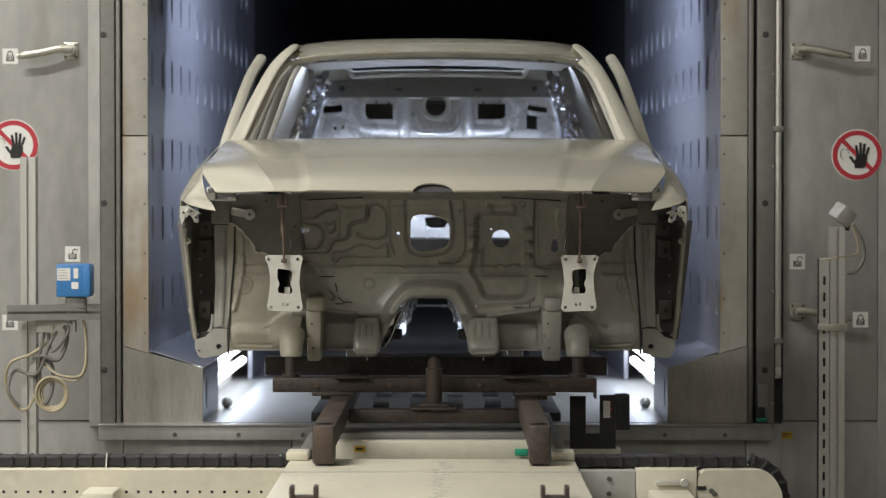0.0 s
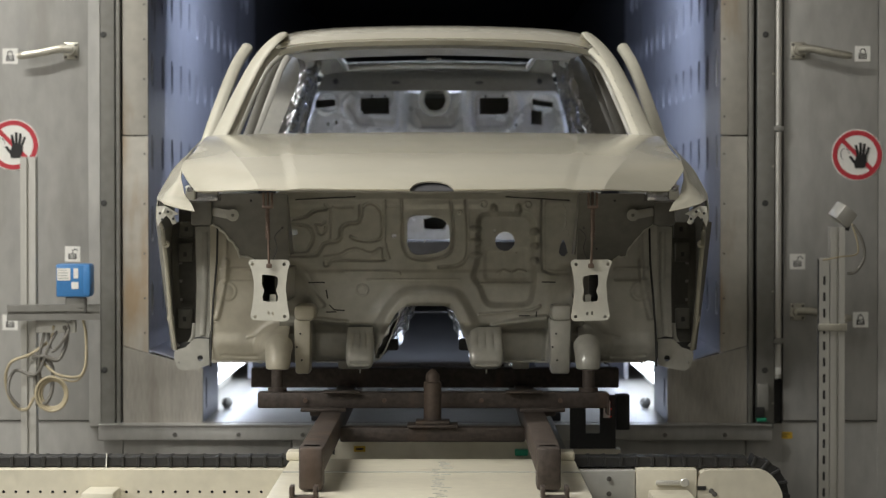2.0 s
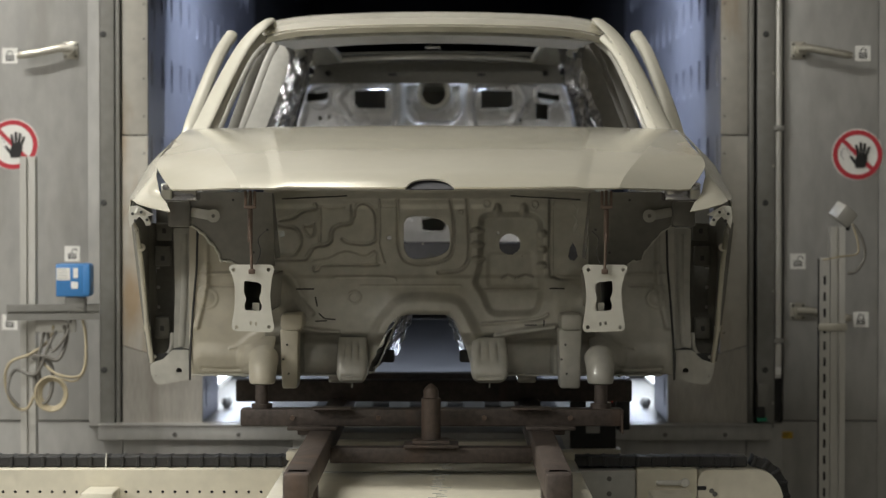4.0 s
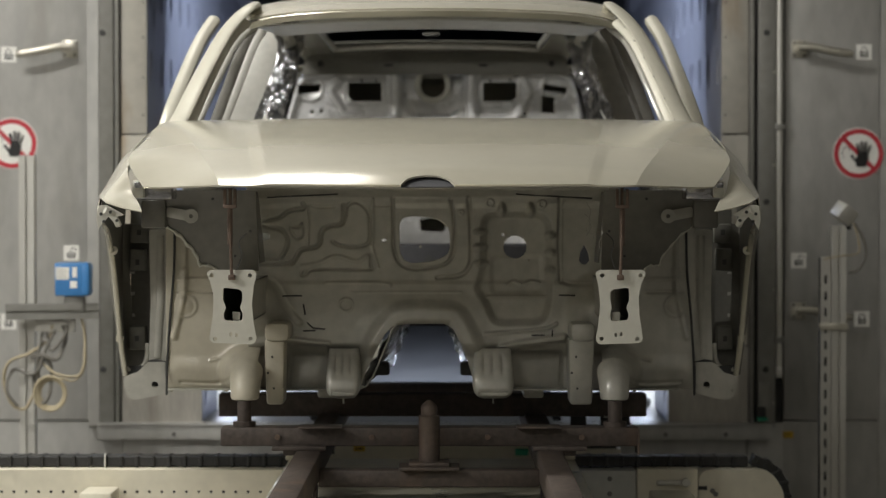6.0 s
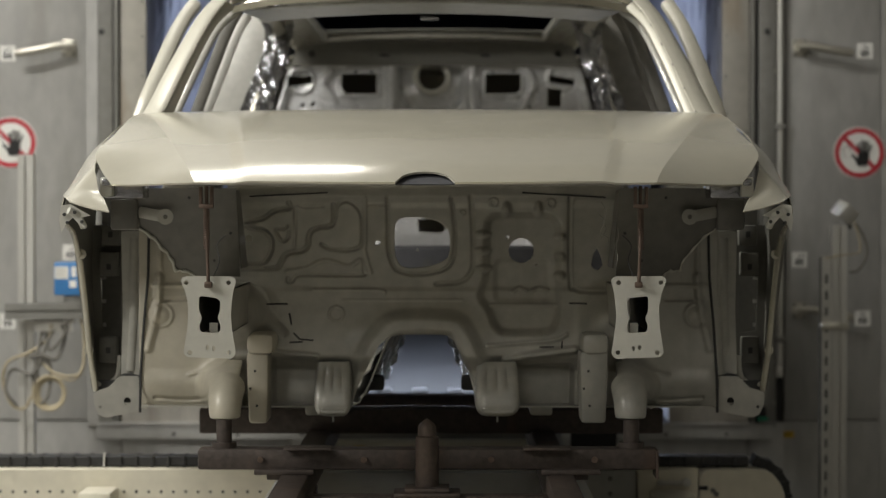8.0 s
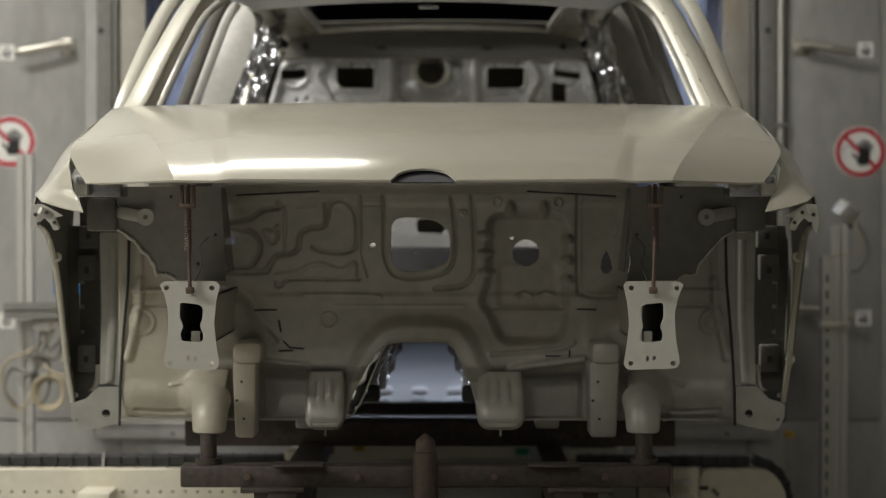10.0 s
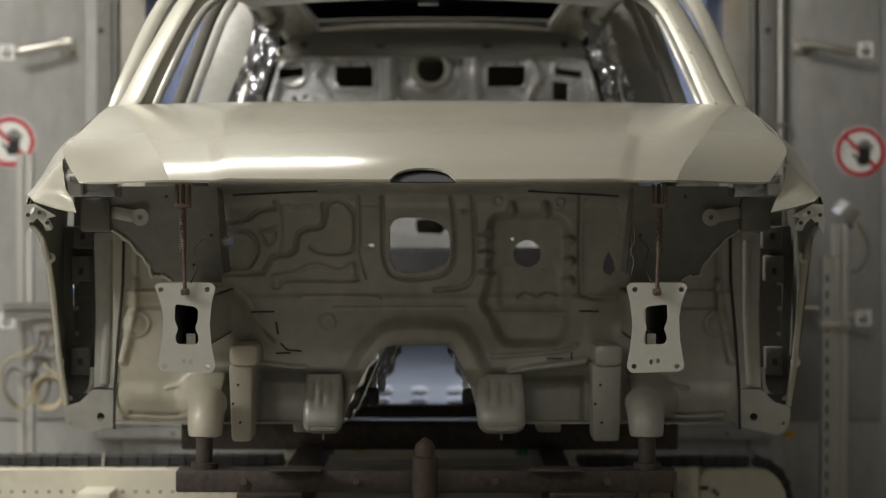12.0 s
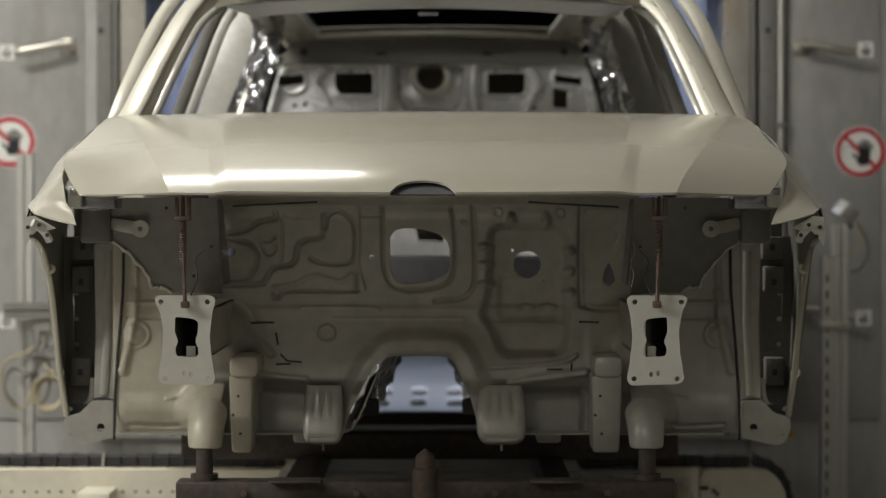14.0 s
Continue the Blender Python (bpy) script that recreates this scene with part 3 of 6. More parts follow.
def build_wall_fittings():
    k = 0.00227
    wall_handle((127 - 796) * k, 1.6 + (361 - 91) * k, -1)
    wall_handle((1411 - 796) * k, 1.6 + (361 - 91) * k, 1)
    short = wall_handle((1411 - 796) * k, 1.6 + (361 - 552) * k, 1)
    for x, z, o in ((-1.764, 2.192, False), (-1.516, 1.398, True), (-1.768, 1.123, False), (1.655, 2.201, False), (1.396, 1.368, True), (1.650, 1.134, False), (1.394, 2.449, True), (-1.525, 2.449, True)):
        lock_sticker(x, z, o)
    warning_sign((24 - 796) * k, 1.6 + (361 - 257) * k, WY)
    warning_sign((1516 - 796) * k, 1.6 + (361 - 275) * k, WY)
    plate_ = empty("type_plate", "small yellow type plate riveted to the panel", "label", at=(1.343, WY + 0.012, 0.668))
    part("sheet", boxed(-0.036, 0.036, -0.002, 0, -0.014, 0.014), "yellow", plate_)
    part("text_bar", boxed(-0.024, 0.024, -0.003, -0.002, 0.003, 0.006), "print", plate_)
    part("text_bar", boxed(-0.024, 0.018, -0.003, -0.002, -0.006, -0.003), "print", plate_)
    # conduit and door switch beside the right-hand door
    pipe = empty("conduit", "thin grey steel conduit clipped to the door frame", "pipe", at=(1.316, WY - 0.02, 0))
    part("pipe", tube(bmesh.new(), [(0, 0, 0.90), (0, 0, 3.6)], 0.014, 12), "alu", pipe)
    for z in (1.05, 1.9, 2.9):
        part("clip", boxed(-0.020, 0.020, -0.018, 0.03, z - 0.012, z + 0.012, bevel=0.003), "panel_dark", pipe)
    part("end_sleeve", boxed(-0.012, 0.012, -0.016, 0.012, 0.915, 0.945, bevel=0.003), "white", pipe)
    sw = empty("door_switch", "grey door switch with a green foot", "switch", at=(1.248, WY - 0.032, 0.79))
    part("housing", boxed(-0.018, 0.026, -0.03, 0, -0.02, 0.09, bevel=0.004), "panel_dark", sw)
    part("actuator", boxed(-0.026, 0.010, -0.034, 0, -0.045, -0.002, bevel=0.004), "black", sw)
    part("foot", boxed(-0.022, 0.018, -0.035, 0, -0.060, -0.046, bevel=0.003), "green", sw)


# ---- posts and sensors before the wall ----
def extrusion(h, w=0.058):
    """A slotted aluminium profile standing on z = 0."""
    s, g, d = w / 2, 0.005, 0.012
    p = []
    for q in range(4):
        c, n = [(1, 0), (0, 1), (-1, 0), (0, -1)][q], [(0, 1), (-1, 0), (0, -1), (1, 0)][q]
        for a, b in ((s, -s), (s, -g), (s - d, -g), (s - d, g), (s, g)):
            p.append((c[0] * a + n[0] * b, c[1] * a + n[1] * b))
    bm = bmesh.new()
    vs = [bm.verts.new((x, y, 0)) for x, y in p]
    f = bm.faces.new(vs)
    ex = bmesh.ops.extrude_face_region(bm, geom=[f])
    bmesh.ops.translate(bm, verts=[v for v in ex["geom"] if isinstance(v, bmesh.types.BMVert)], vec=(0, 0, h))
    return bm


def build_posts():
    k = 9.0 / 4185
    post = empty("sensor_post", "slotted aluminium post with a crossbar, standing on the floor", "post", at=((51.5 - 796) * k, 9.0, 0))
    part("profile", extrusion(1.778), "alu", post, smooth=False)
    part("base_plate", boxed(-0.08, 0.08, -0.08, 0.08, 0, 0.012, bevel=0.003), "alu", post)
    arm = extrusion(0.345, 0.058)
    bmesh.ops.rotate(arm, verts=arm.verts, matrix=Matrix.Rotation(radians(90), 3, "Y"))
    bmesh.ops.rotate(arm, verts=arm.verts, matrix=Matrix.Rotation(radians(12), 3, "Z"))
    bmesh.ops.translate(arm, verts=arm.verts, vec=(-0.065, -0.115, 1.190))
    part("crossbar", arm, "panel_dark", post, smooth=False)
    part("clamp", boxed(0.036, 0.186, -0.070, -0.032, 1.112, 1.160, bevel=0.004), "alu", post)
    part("clamp", boxed(0.150, 0.172, -0.088, -0.074, 1.15, 1.235, bevel=0.003), "panel_dark", post)
    part("clamp_bolt", tube(bmesh.new(), [(0.225, -0.08, 1.19), (0.225, -0.08, 1.245)], 0.007, 8), "bolt", post)
    sensor = empty("light_sensor", "blue box sensor with white labels on a crossbar", "sensor", at=((136 - 796) * k, 8.94, 1.6 - (524 - 361) * k))
    part("housing", boxed(-0.062, 0.064, -0.05, 0.05, 0.0, 0.124, bevel=0.006), "blue", sensor)
    part("side_cover", boxed(0.040, 0.067, -0.053, 0.05, 0.006, 0.118, bevel=0.006), "blue", sensor)
    part("foot", boxed(-0.03, 0.04, -0.03, 0.03, -0.045, 0.0, bevel=0.003), "panel_dark", sensor)
    part("label", boxed(-0.058, -0.008, -0.052, -0.050, 0.062, 0.108), "white", sensor)
    for i in range(4):
        part("text_bar", boxed(-0.054, -0.016 - 0.006 * (i % 2), -0.0535, -0.052, 0.069 + i * 0.010, 0.072 + i * 0.010), "grey_box", sensor)
    part("label", boxed(0.004, 0.022, -0.052, -0.050, 0.07, 0.108), "white", sensor)
    part("label", boxed(-0.004, 0.022, -0.052, -0.050, 0.030, 0.056), "white", sensor)
    # hanging cables and their coil
    X = lambda px: (px - 796) * k
    Z = lambda py: 1.6 - (py - 361) * k
    cab = empty("cable_coil", "beige cable looped and tied to the post", "cable", at=(0, 8.93, 0))
    loops = [
        ([(100, 575), (92, 600), (60, 625), (25, 640), (14, 675), (28, 715), (52, 722), (66, 700)], "cable", 0.006),
        ([(118, 575), (122, 600), (108, 635), (82, 628), (62, 632)], "cable_dark", 0.008),
        ([(150, 560), (156, 600), (150, 660), (110, 662), (80, 640), (70, 628)], "cable", 0.0055),
        ([(72, 630), (95, 645), (96, 690), (84, 712), (68, 700), (66, 660)], "cable_dark", 0.008),
        ([(152, 560), (157, 640), (140, 672), (108, 668), (80, 672)], "cable", 0.004),
    ]
    for pts, mat, r in loops:
        path = smooth_path([(X(a), 0.012 * math.sin(i * 1.7), Z(b)) for i, (a, b) in enumerate(pts)], 7)
        part("cable", tube(bmesh.new(), path, r, 8), mat, cab)
    for pts in ([(84, 580), (80, 605), (74, 640), (76, 690), (70, 715)], [(112, 572), (92, 610), (70, 660), (30, 655), (20, 690), (40, 718)], [(88, 585), (98, 620), (124, 590), (124, 565)]):
        path = smooth_path([(X(a), 0.015 * math.cos(i * 2.1), Z(b)) for i, (a, b) in enumerate(pts)], 7)
        part("cable", tube(bmesh.new(), path, 0.0065, 8), "cable_dark", cab)
    for i, (rx, rz) in enumerate(((28, 30), (24, 27), (21, 24))):
        path = [(X(97 + i + rx * math.cos(a)), -0.02 + 0.008 * i, Z(695 + rz * math.sin(a))) for a in [2 * math.pi * q / 28 for q in range(29)]]
        part("coil", tube(bmesh.new(), path, 0.0055, 8), "cable", cab)
    # the second post, with its slotted strut and tilted sensor head
    post2 = empty("sensor_post", "aluminium post with a slotted strut, standing on the floor", "post", at=((1480 - 796) * k, 9.0, 0))
    part("profile", extrusion(1.6 - (402 - 361) * k, 0.056), "alu", post2, smooth=False)
    part("base_plate", boxed(-0.08, 0.08, -0.08, 0.08, 0, 0.012, bevel=0.003), "alu", post2)
    holes = [rect(-0.005, 0.005, z, z + 0.034, 0.004) for z in [0.30 + 0.062 * i for i in range(17)]]
    strut = plate(rect(-0.019, 0.019, 0.02, 1.6 - (456 - 361) * k), holes, 0, 0.004)
    st = part("slotted_strut", strut, "alu", post2, smooth=False)
    st.location = (-0.050, -0.03, 0)
    part("strut_back", boxed(-0.069, -0.031, -0.012, 0.02, 0.02, 1.39), "groove", post2)
    part("pipe_clamp", boxed(-0.075, 0.034, -0.045, -0.031, 1.118, 1.145, bevel=0.003), "chrome", post2)
    head = empty("box_sensor", "tilted grey box sensor on top of a post", "sensor", at=((1490 - 796) * k, 8.99, 1.6 - (380 - 361) * k))
    bm = boxed(-0.034, 0.034, -0.04, 0.04, -0.032, 0.032, bevel=0.006)
    bmesh.ops.rotate(bm, verts=bm.verts, matrix=Matrix.Rotation(radians(38), 3, "Y") @ Matrix.Rotation(radians(20), 3, "Z"))
    part("housing", bm, "alu", head)
    part("bracket", tube(bmesh.new(), [(0.02, 0, -0.03), (0.012, 0, -0.06)], 0.012, 8), "black", head)
    path = smooth_path([(X(1506), 0, Z(398)), (X(1522), 0, Z(425)), (X(1526), 0, Z(455)), (X(1512), 0, Z(480)), (X(1496), 0, Z(484))], 6)
    c2 = empty("sensor_cable", "grey cable looped beside the post", "cable", at=(0, 8.96, 0))
    part("cable", tube(bmesh.new(), path, 0.006, 8), "cable_dark", c2)
    path = smooth_path([(X(1504), 0, Z(396)), (X(1514), 0, Z(430)), (X(1512), 0, Z(450)), (X(1480), -0.04, Z(454)), (X(1450), -0.04, Z(460))], 6)
    part("cable", tube(bmesh.new(), path, 0.0035, 8), "cable", c2)


# ---- the transfer table ----
def build_table():
    tb = empty("transfer_table", "cream painted transfer table with a worn top", "conveyor", at=(CX, 0, 0))
    half = 0.452
    part("table_top", boxed(-half, half, 4.6, 7.5, 0.74, 0.79, bevel=0.006), "cream", tb)
    part("side_skirt", boxed(-half + 0.01, -half + 0.04, 4.6, 7.5, 0.45, 0.74), "cream", tb)
    part("side_skirt", boxed(half - 0.04, half - 0.01, 4.6, 7.5, 0.45, 0.74), "cream", tb)
    part("seam", boxed(-half + 0.004, half - 0.004, 7.11, 7.122, 0.788, 0.7925), "grey_box", tb)
    part("undercarriage", boxed(-0.30, 0.30, 4.8, 7.3, 0.0, 0.74, bevel=0.02), "grey_box", tb)
    for sx in (-1, 1):
        part("end_block", boxed(sx * 0.42 - 0.04, sx * 0.42 + 0.03, 7.44, 7.54, 0.79, 0.818, bevel=0.006), "cream", tb)
        b = part("stop_bracket", boxed(sx * 0.345 - 0.035, sx * 0.345 + 0.035, 6.46, 6.52, 0.79, 0.797, bevel=0.002), "skid", tb)
        for dx in (-0.033, 0.033):
            part("tab", boxed(sx * 0.345 + dx - 0.006, sx * 0.345 + dx + 0.006, 6.46, 6.52, 0.79, 0.825, bevel=0.002), "skid", b)
        part("carrier_leg", boxed(sx * 0.40 - 0.03, sx * 0.40 + 0.03, 7.7, 8.3, 0.0, 0.70), "grey_box", tb)
    bm = bmesh.new()
    rng = random.Random(4)
    for i in range(40):
        z0 = 6.1 + i * 0.033
        x0 = 0.03 + rng.uniform(-0.02, 0.02)
        box(bm, x0 - rng.uniform(0.006, 0.02), x0 + rng.uniform(0.004, 0.02), z0, z0 + rng.uniform(0.004, 0.010), 0.7895, 0.7912)
    tagged(part("scuff_marks", bm, "grey_box", tb), kind="stuff")
    # the roller beam between table and sill
    beam = part("roller_beam", boxed(-0.36, 0.40, 8.15, 8.23, 0.71, 0.779, bevel=0.004), "cream", tb)
    part("top_rail", boxed(-0.38, 0.42, 8.25, 8.45, 0.76, 0.80, bevel=0.004), "panel_dark", tb)
    for sx in (-1, 1):
        part("slot", boxed(sx * 0.345 - 0.004, sx * 0.345 + 0.004, 8.147, 8.15, 0.735, 0.76), "groove", beam)
        part("side_rail", boxed(sx * 0.43 - 0.02, sx * 0.43 + 0.02, 7.6, 9.35, 0.70, 0.775, bevel=0.004), "panel_dark", tb)
    tag = part("number_tag", boxed(-0.275, -0.235, 8.1455, 8.149, 0.744, 0.764), "yellow", beam, "small yellow tag with a black number")
    part("text_bar", boxed(-0.268, -0.242, 8.144, 8.1455, 0.751, 0.757), "print", tag)
    part("green_foot", boxed(0.28, 0.325, 8.10, 8.14, 0.735, 0.756, bevel=0.003), "green", tb)
    # cross tracks and the energy chain
    k = 7.4 / 4185
    left = empty("cross_track", "cream painted track beam with a row of punched holes", "conveyor", at=(0, 0, 0))
    holes = [oval(-1.40 + 0.0385 * i, 1.6 - (872 - 361) * k, 0.0048, 0.0048, 10) for i in range(24)]
    part("web", plate(rect(-1.75, -0.475, 0.55, 0.765), holes, 7.40, 0.006), "cream", left, smooth=False)
    part("web_back", boxed(-1.75, -0.475, 7.43, 7.44, 0.55, 0.76), "groove", left)
    part("top_flange", boxed(-1.75, -0.475, 7.406, 7.60, 0.752, 0.766, bevel=0.002), "cream", left)
    part("gearbox_cover", boxed(-1.13, -1.03, 7.22, 7.39, 0.62, 0.715, bevel=0.008), "cream", left)
    part("support", boxed(-1.4, -0.6, 7.45, 7.58, 0.0, 0.75), "grey_box", left)
    right = empty("cross_track", "cream painted track housing with a bolted grey cover", "conveyor", at=(0, 0, 0))
    part("housing", boxed(0.585, 0.775, 7.40, 7.60, 0.45, 0.768, bevel=0.005), "cream", right)
    part("cover", boxed(0.40, 0.583, 7.41, 7.60, 0.45, 0.762, bevel=0.004), "grey_box", right, "grey sheet cover")
    end = round_path([(0.777, 0.45), (1.045, 0.45), (1.045, 0.70), (1.00, 0.765), (0.777, 0.765)], 0.04)
    part("end_housing", plate(end, [], 7.40, 0.2), "cream", right, smooth=False)
    part("slot", boxed(0.775, 0.803, 7.397, 7.40, 0.703, 0.715), "black", right)
    for x, z in ((0.50, 0.737), (0.50, 0.69), (0.82, 0.70), (0.83, 0.69)):
        bolt(right, x, 7.41 if x < 0.6 else 7.40, z, 0.008)
    part("latch", boxed(0.645, 0.735, 7.385, 7.40, 0.718, 0.734, bevel=0.005), "alu", right)
    bolt(right, 0.735, 7.385, 0.728, 0.014, "alu")
    part("step", boxed(0.62, 0.75, 7.10, 7.39, 0.60, 0.705, bevel=0.008), "cream", right)
    part("support", boxed(0.45, 1.0, 7.42, 7.58, 0.0, 0.45), "grey_box", right)
    ch = empty("energy_chain", "black plastic cable chain lying along the track", "cable chain", at=(0, 0, 0))
    link = None
    def add_link(x, z, a):
        nonlocal link
        if link is None:
            bm = boxed(-0.026, 0.024, -0.04, 0.04, -0.016, 0.016, bevel=0.004)
            box(bm, -0.030, -0.018, -0.046, 0.046, -0.018, 0.018, 0.003)
            me = mesh_of("chain_link", bm, "black")
            link = me
        ob = new("chain_link", link)
        ob.parent = ch
        ob.location, ob.rotation_euler = (x, 7.50, z), (0, radians(a), 0)
    for i in range(26):
        add_link(-1.76 + 0.05 * i, 0.785, 0)
    for i in range(11):
        add_link(0.415 + 0.05 * i, 0.785, 0)
    for i in range(1, 9):
        a = i * 20
        if a <= 120:
            add_link(0.945 + 0.11 * math.sin(radians(a)), 0.675 + 0.11 * math.cos(radians(a)), a)
    tie = empty("cable_tie", "white cable tie end standing on the chain", "cable tie", at=(-1.085, 7.45, 0.80))
    part("strap", tube(bmesh.new(), [(0, 0, -0.04), (0.001, 0, -0.01), (0.003, -0.005, 0.012)], 0.0022, 6), "white", tie)
    # forked reader bracket beside the sill
    rd = empty("position_reader", "black forked reader bracket with small red lamps", "sensor", at=(0, 8.62, 0))
    kr = 8.62 / 4185
    X = lambda px: (px - 796) * kr
    Z = lambda py: 1.6 - (py - 361) * kr
    fork = [(X(1009), Z(702)), (X(1037), Z(702)), (X(1037), Z(768)), (X(1062), Z(768)), (X(1062), Z(700)), (X(1090), Z(700)), (X(1090), Z(795)), (X(1009), Z(795))]
    part("fork", plate(fork, [], 0, 0.02), "black", rd, smooth=False)
    part("side_plate", boxed(X(1091), X(1115), 0.0, 0.09, Z(762), Z(700), bevel=0.003), "black", rd)
    part("mount", boxed(X(1014), X(1098), -0.02, 0.06, Z(806), Z(795)), "cream", rd)
    part("pedestal", boxed(X(1030), X(1080), 0.0, 0.05, 0.0, Z(806)), "grey_box", rd)
    part("lens_strip", boxed(X(1068), X(1080), -0.004, 0, Z(740), Z(710)), "white", rd)
    for z in (712, 725, 738):
        part("lamp", disc(bmesh.new(), X(1082), 0, Z(z), 0.0015, 0.003, 8), "led", rd)
    part("peg", tube(bmesh.new(), [(X(1080), 0.01, Z(795)), (X(1080), 0.01, Z(806))], 0.006, 8), "black", rd)


build_hall()
WALL = build_booth_wall()
build_booth()
build_wall_fittings()
build_posts()
build_table()


# ---- the transport skid (its origin on the line of travel, y = 0 at the bumper plates) ----
def build_skid():
    sk = empty("transport_skid", "baked brown steel transport skid carrying the car body", "skid")
    for sx in (-1, 1):
        bm = bmesh.new()
        merge(bm, boxed(sx * 0.334 - 0.036, sx * 0.334 + 0.036, -0.68, 3.7, 0.84, 0.915, bevel=0.008))
        merge(bm, boxed(sx * 0.334 - 0.034, sx * 0.334 + 0.034, -0.72, -0.62, 0.795, 0.915, bevel=0.010))
        part("runner", bm, "skid", sk)
        part("upright", boxed(sx * 0.36 - 0.045, sx * 0.36 + 0.045, 0.44, 0.54, 0.90, 0.93, bevel=0.004), "skid", sk)
        part("upright_plate", boxed(sx * 0.36 - 0.075, sx * 0.36 + 0.075, 0.42, 0.56, 0.915, 0.928, bevel=0.003), "skid", sk)
        pin = part("support_pin", tube(bmesh.new(), [(sx * 0.515, 0.48, 0.97), (sx * 0.515, 0.48, 1.05)], 0.020, 14), "skid", sk)
        part("pin_collar", tube(bmesh.new(), [(sx * 0.515, 0.48, 0.972), (sx * 0.515, 0.48, 0.992)], 0.032, 14), "skid", pin)
        part("rear_pin", tube(bmesh.new(), [(sx * 0.60, 1.62, 0.97), (sx * 0.60, 1.62, 1.06)], 0.022, 12), "skid", sk)
        part("side_lug", boxed(sx * 0.30 - 0.06, sx * 0.30 + 0.06, 0.40, 0.47, 0.978, 0.985, bevel=0.002), "skid", sk)
    part("cross_beam", boxed(-0.578, 0.578, 0.44, 0.52, 0.926, 0.978, bevel=0.006), "skid", sk)
    part("end_tab", boxed(0.574, 0.580, 0.43, 0.53, 0.905, 0.975), "skid", sk)
    part("rear_cross_beam", boxed(-0.695, 0.695, 1.58, 1.66, 0.905, 0.98, bevel=0.006), "skid", sk)
    part("front_cross_beam", boxed(-0.30, 0.30, 0.30, 0.37, 0.829, 0.876, bevel=0.006), "skid", sk)
    part("last_cross_beam", boxed(-0.30, 0.30, 3.2, 3.28, 0.845, 0.89, bevel=0.006), "skid", sk)
    rings = ((0.029, 0.876), (0.029, 1.018), (0.026, 1.021), (0.0225, 1.022), (0.0225, 1.043), (0.019, 1.050), (0.004, 1.063))
    path = [(0, 0.345, z) for r, z in rings]
    part("locating_post", tube(bmesh.new(), path, lambda t: rings[int(round(t * 6))][0], 20), "skid", sk)
    part("post_plate", boxed(-0.082, 0.082, 0.275, 0.395, 0.876, 0.886, bevel=0.003), "skid", sk)
    part("post_plate", boxed(-0.055, 0.055, 0.285, 0.395, 0.886, 0.897, bevel=0.003), "skid", sk)
    for sx in (-1, 1):
        for x in (0.16, 0.42):
            part("beam_bolt", tube(bmesh.new(), [(sx * x, 0.442, 0.952), (sx * x, 0.432, 0.952)], 0.008, 8), "rod", sk)
    return sk


# ---- the car body (x from its middle line, y back from the bumper plates, z over the floor) ----
def flipped(sx, pts):
    return [(sx * p[0], *p[1:]) for p in pts]


def bead(bm, pts, y, width, high, corner=0.02):
    """A pressed bead along points in x and z on an upright sheet at depth y."""
    path = round_path([(p[0], 0, p[1]) for p in pts], corner, 3, closed=False)
    return tube(bm, [(p.x, y, p.z) for p in path], width / 2, 8, flat=((0, 1, 0), 2 * high / width))


def strip(bm, path, width, thick, normal=(0, 1, 0)):
    return tube(bm, path, width / 2, 10, flat=(normal, thick / width))


def across(lines, u, v):
    """A point of the sheet spanned by several lines of points: v picks the line, u runs along it."""
    def on(line, t):
        f = t * (len(line) - 1)
        i = min(int(f), len(line) - 2)
        k = f - i
        p = [Vector(line[max(0, min(len(line) - 1, j))]) for j in (i - 1, i, i + 1, i + 2)]
        return 0.5 * (2 * p[1] + (p[2] - p[0]) * k + (2 * p[0] - 5 * p[1] + 4 * p[2] - p[3]) * k * k + (3 * p[1] - p[0] - 3 * p[2] + p[3]) * k ** 3)
    return on([on(line, u) for line in lines], v)


SPLIT = 0.70      # where the bonnet's outer crease lies across its width


def bonnet_surface(u, v):
    s = 2 * u - 1
    a = abs(s)
    cut = 0.061 * math.sqrt(1 - (a / 0.083) ** 2) if a < 0.083 else 0.0
    v = v + cut * max(0.0, 1 - v / 0.2)
    edge = curve(((0, 0.746), (0.15, 0.785), (0.30, 0.810), (0.65, 0.790), (1, 0.776)), v)
    crease = 0.527 + 0.228 * v
    if a <= SPLIT:
        x, out = crease * a / SPLIT, 0.0
        y0 = -0.12 + 0.02 * (a / SPLIT) ** 2
    else:
        out = (a - SPLIT) / (1 - SPLIT)
        x = crease + (edge - crease) * out
        y0 = -0.10 + 0.20 * out
    y = y0 + (0.83 - 0.08 * a ** 4 - y0) * v
    k = max(0.0, min(1.0, (y + 0.12) / 0.95))
    z = 1.659 + 0.1885 * (1 - (1 - k) ** 1.38) - 0.014 * max(0.0, 1 - k / 0.16) ** 2 - 0.010 * (x / 0.75) ** 2
    z -= curve(((-0.1, 0.42), (0.0, 0.36), (0.10, 0.297), (0.3, 0.15), (0.5, 0.16), (0.75, 0.11), (0.9, 0.08)), y) * max(0.0, x - crease)
    t = max(0.0, min(1.0, (x - 0.400 - 0.11 * v) / 0.045))
    z -= 0.008 * t * t * (3 - 2 * t) * math.sin(math.pi * min(1.0, 0.2 + 0.8 * v)) * (1 if a <= SPLIT else 1 - out)
    return (math.copysign(x, s), y, z)


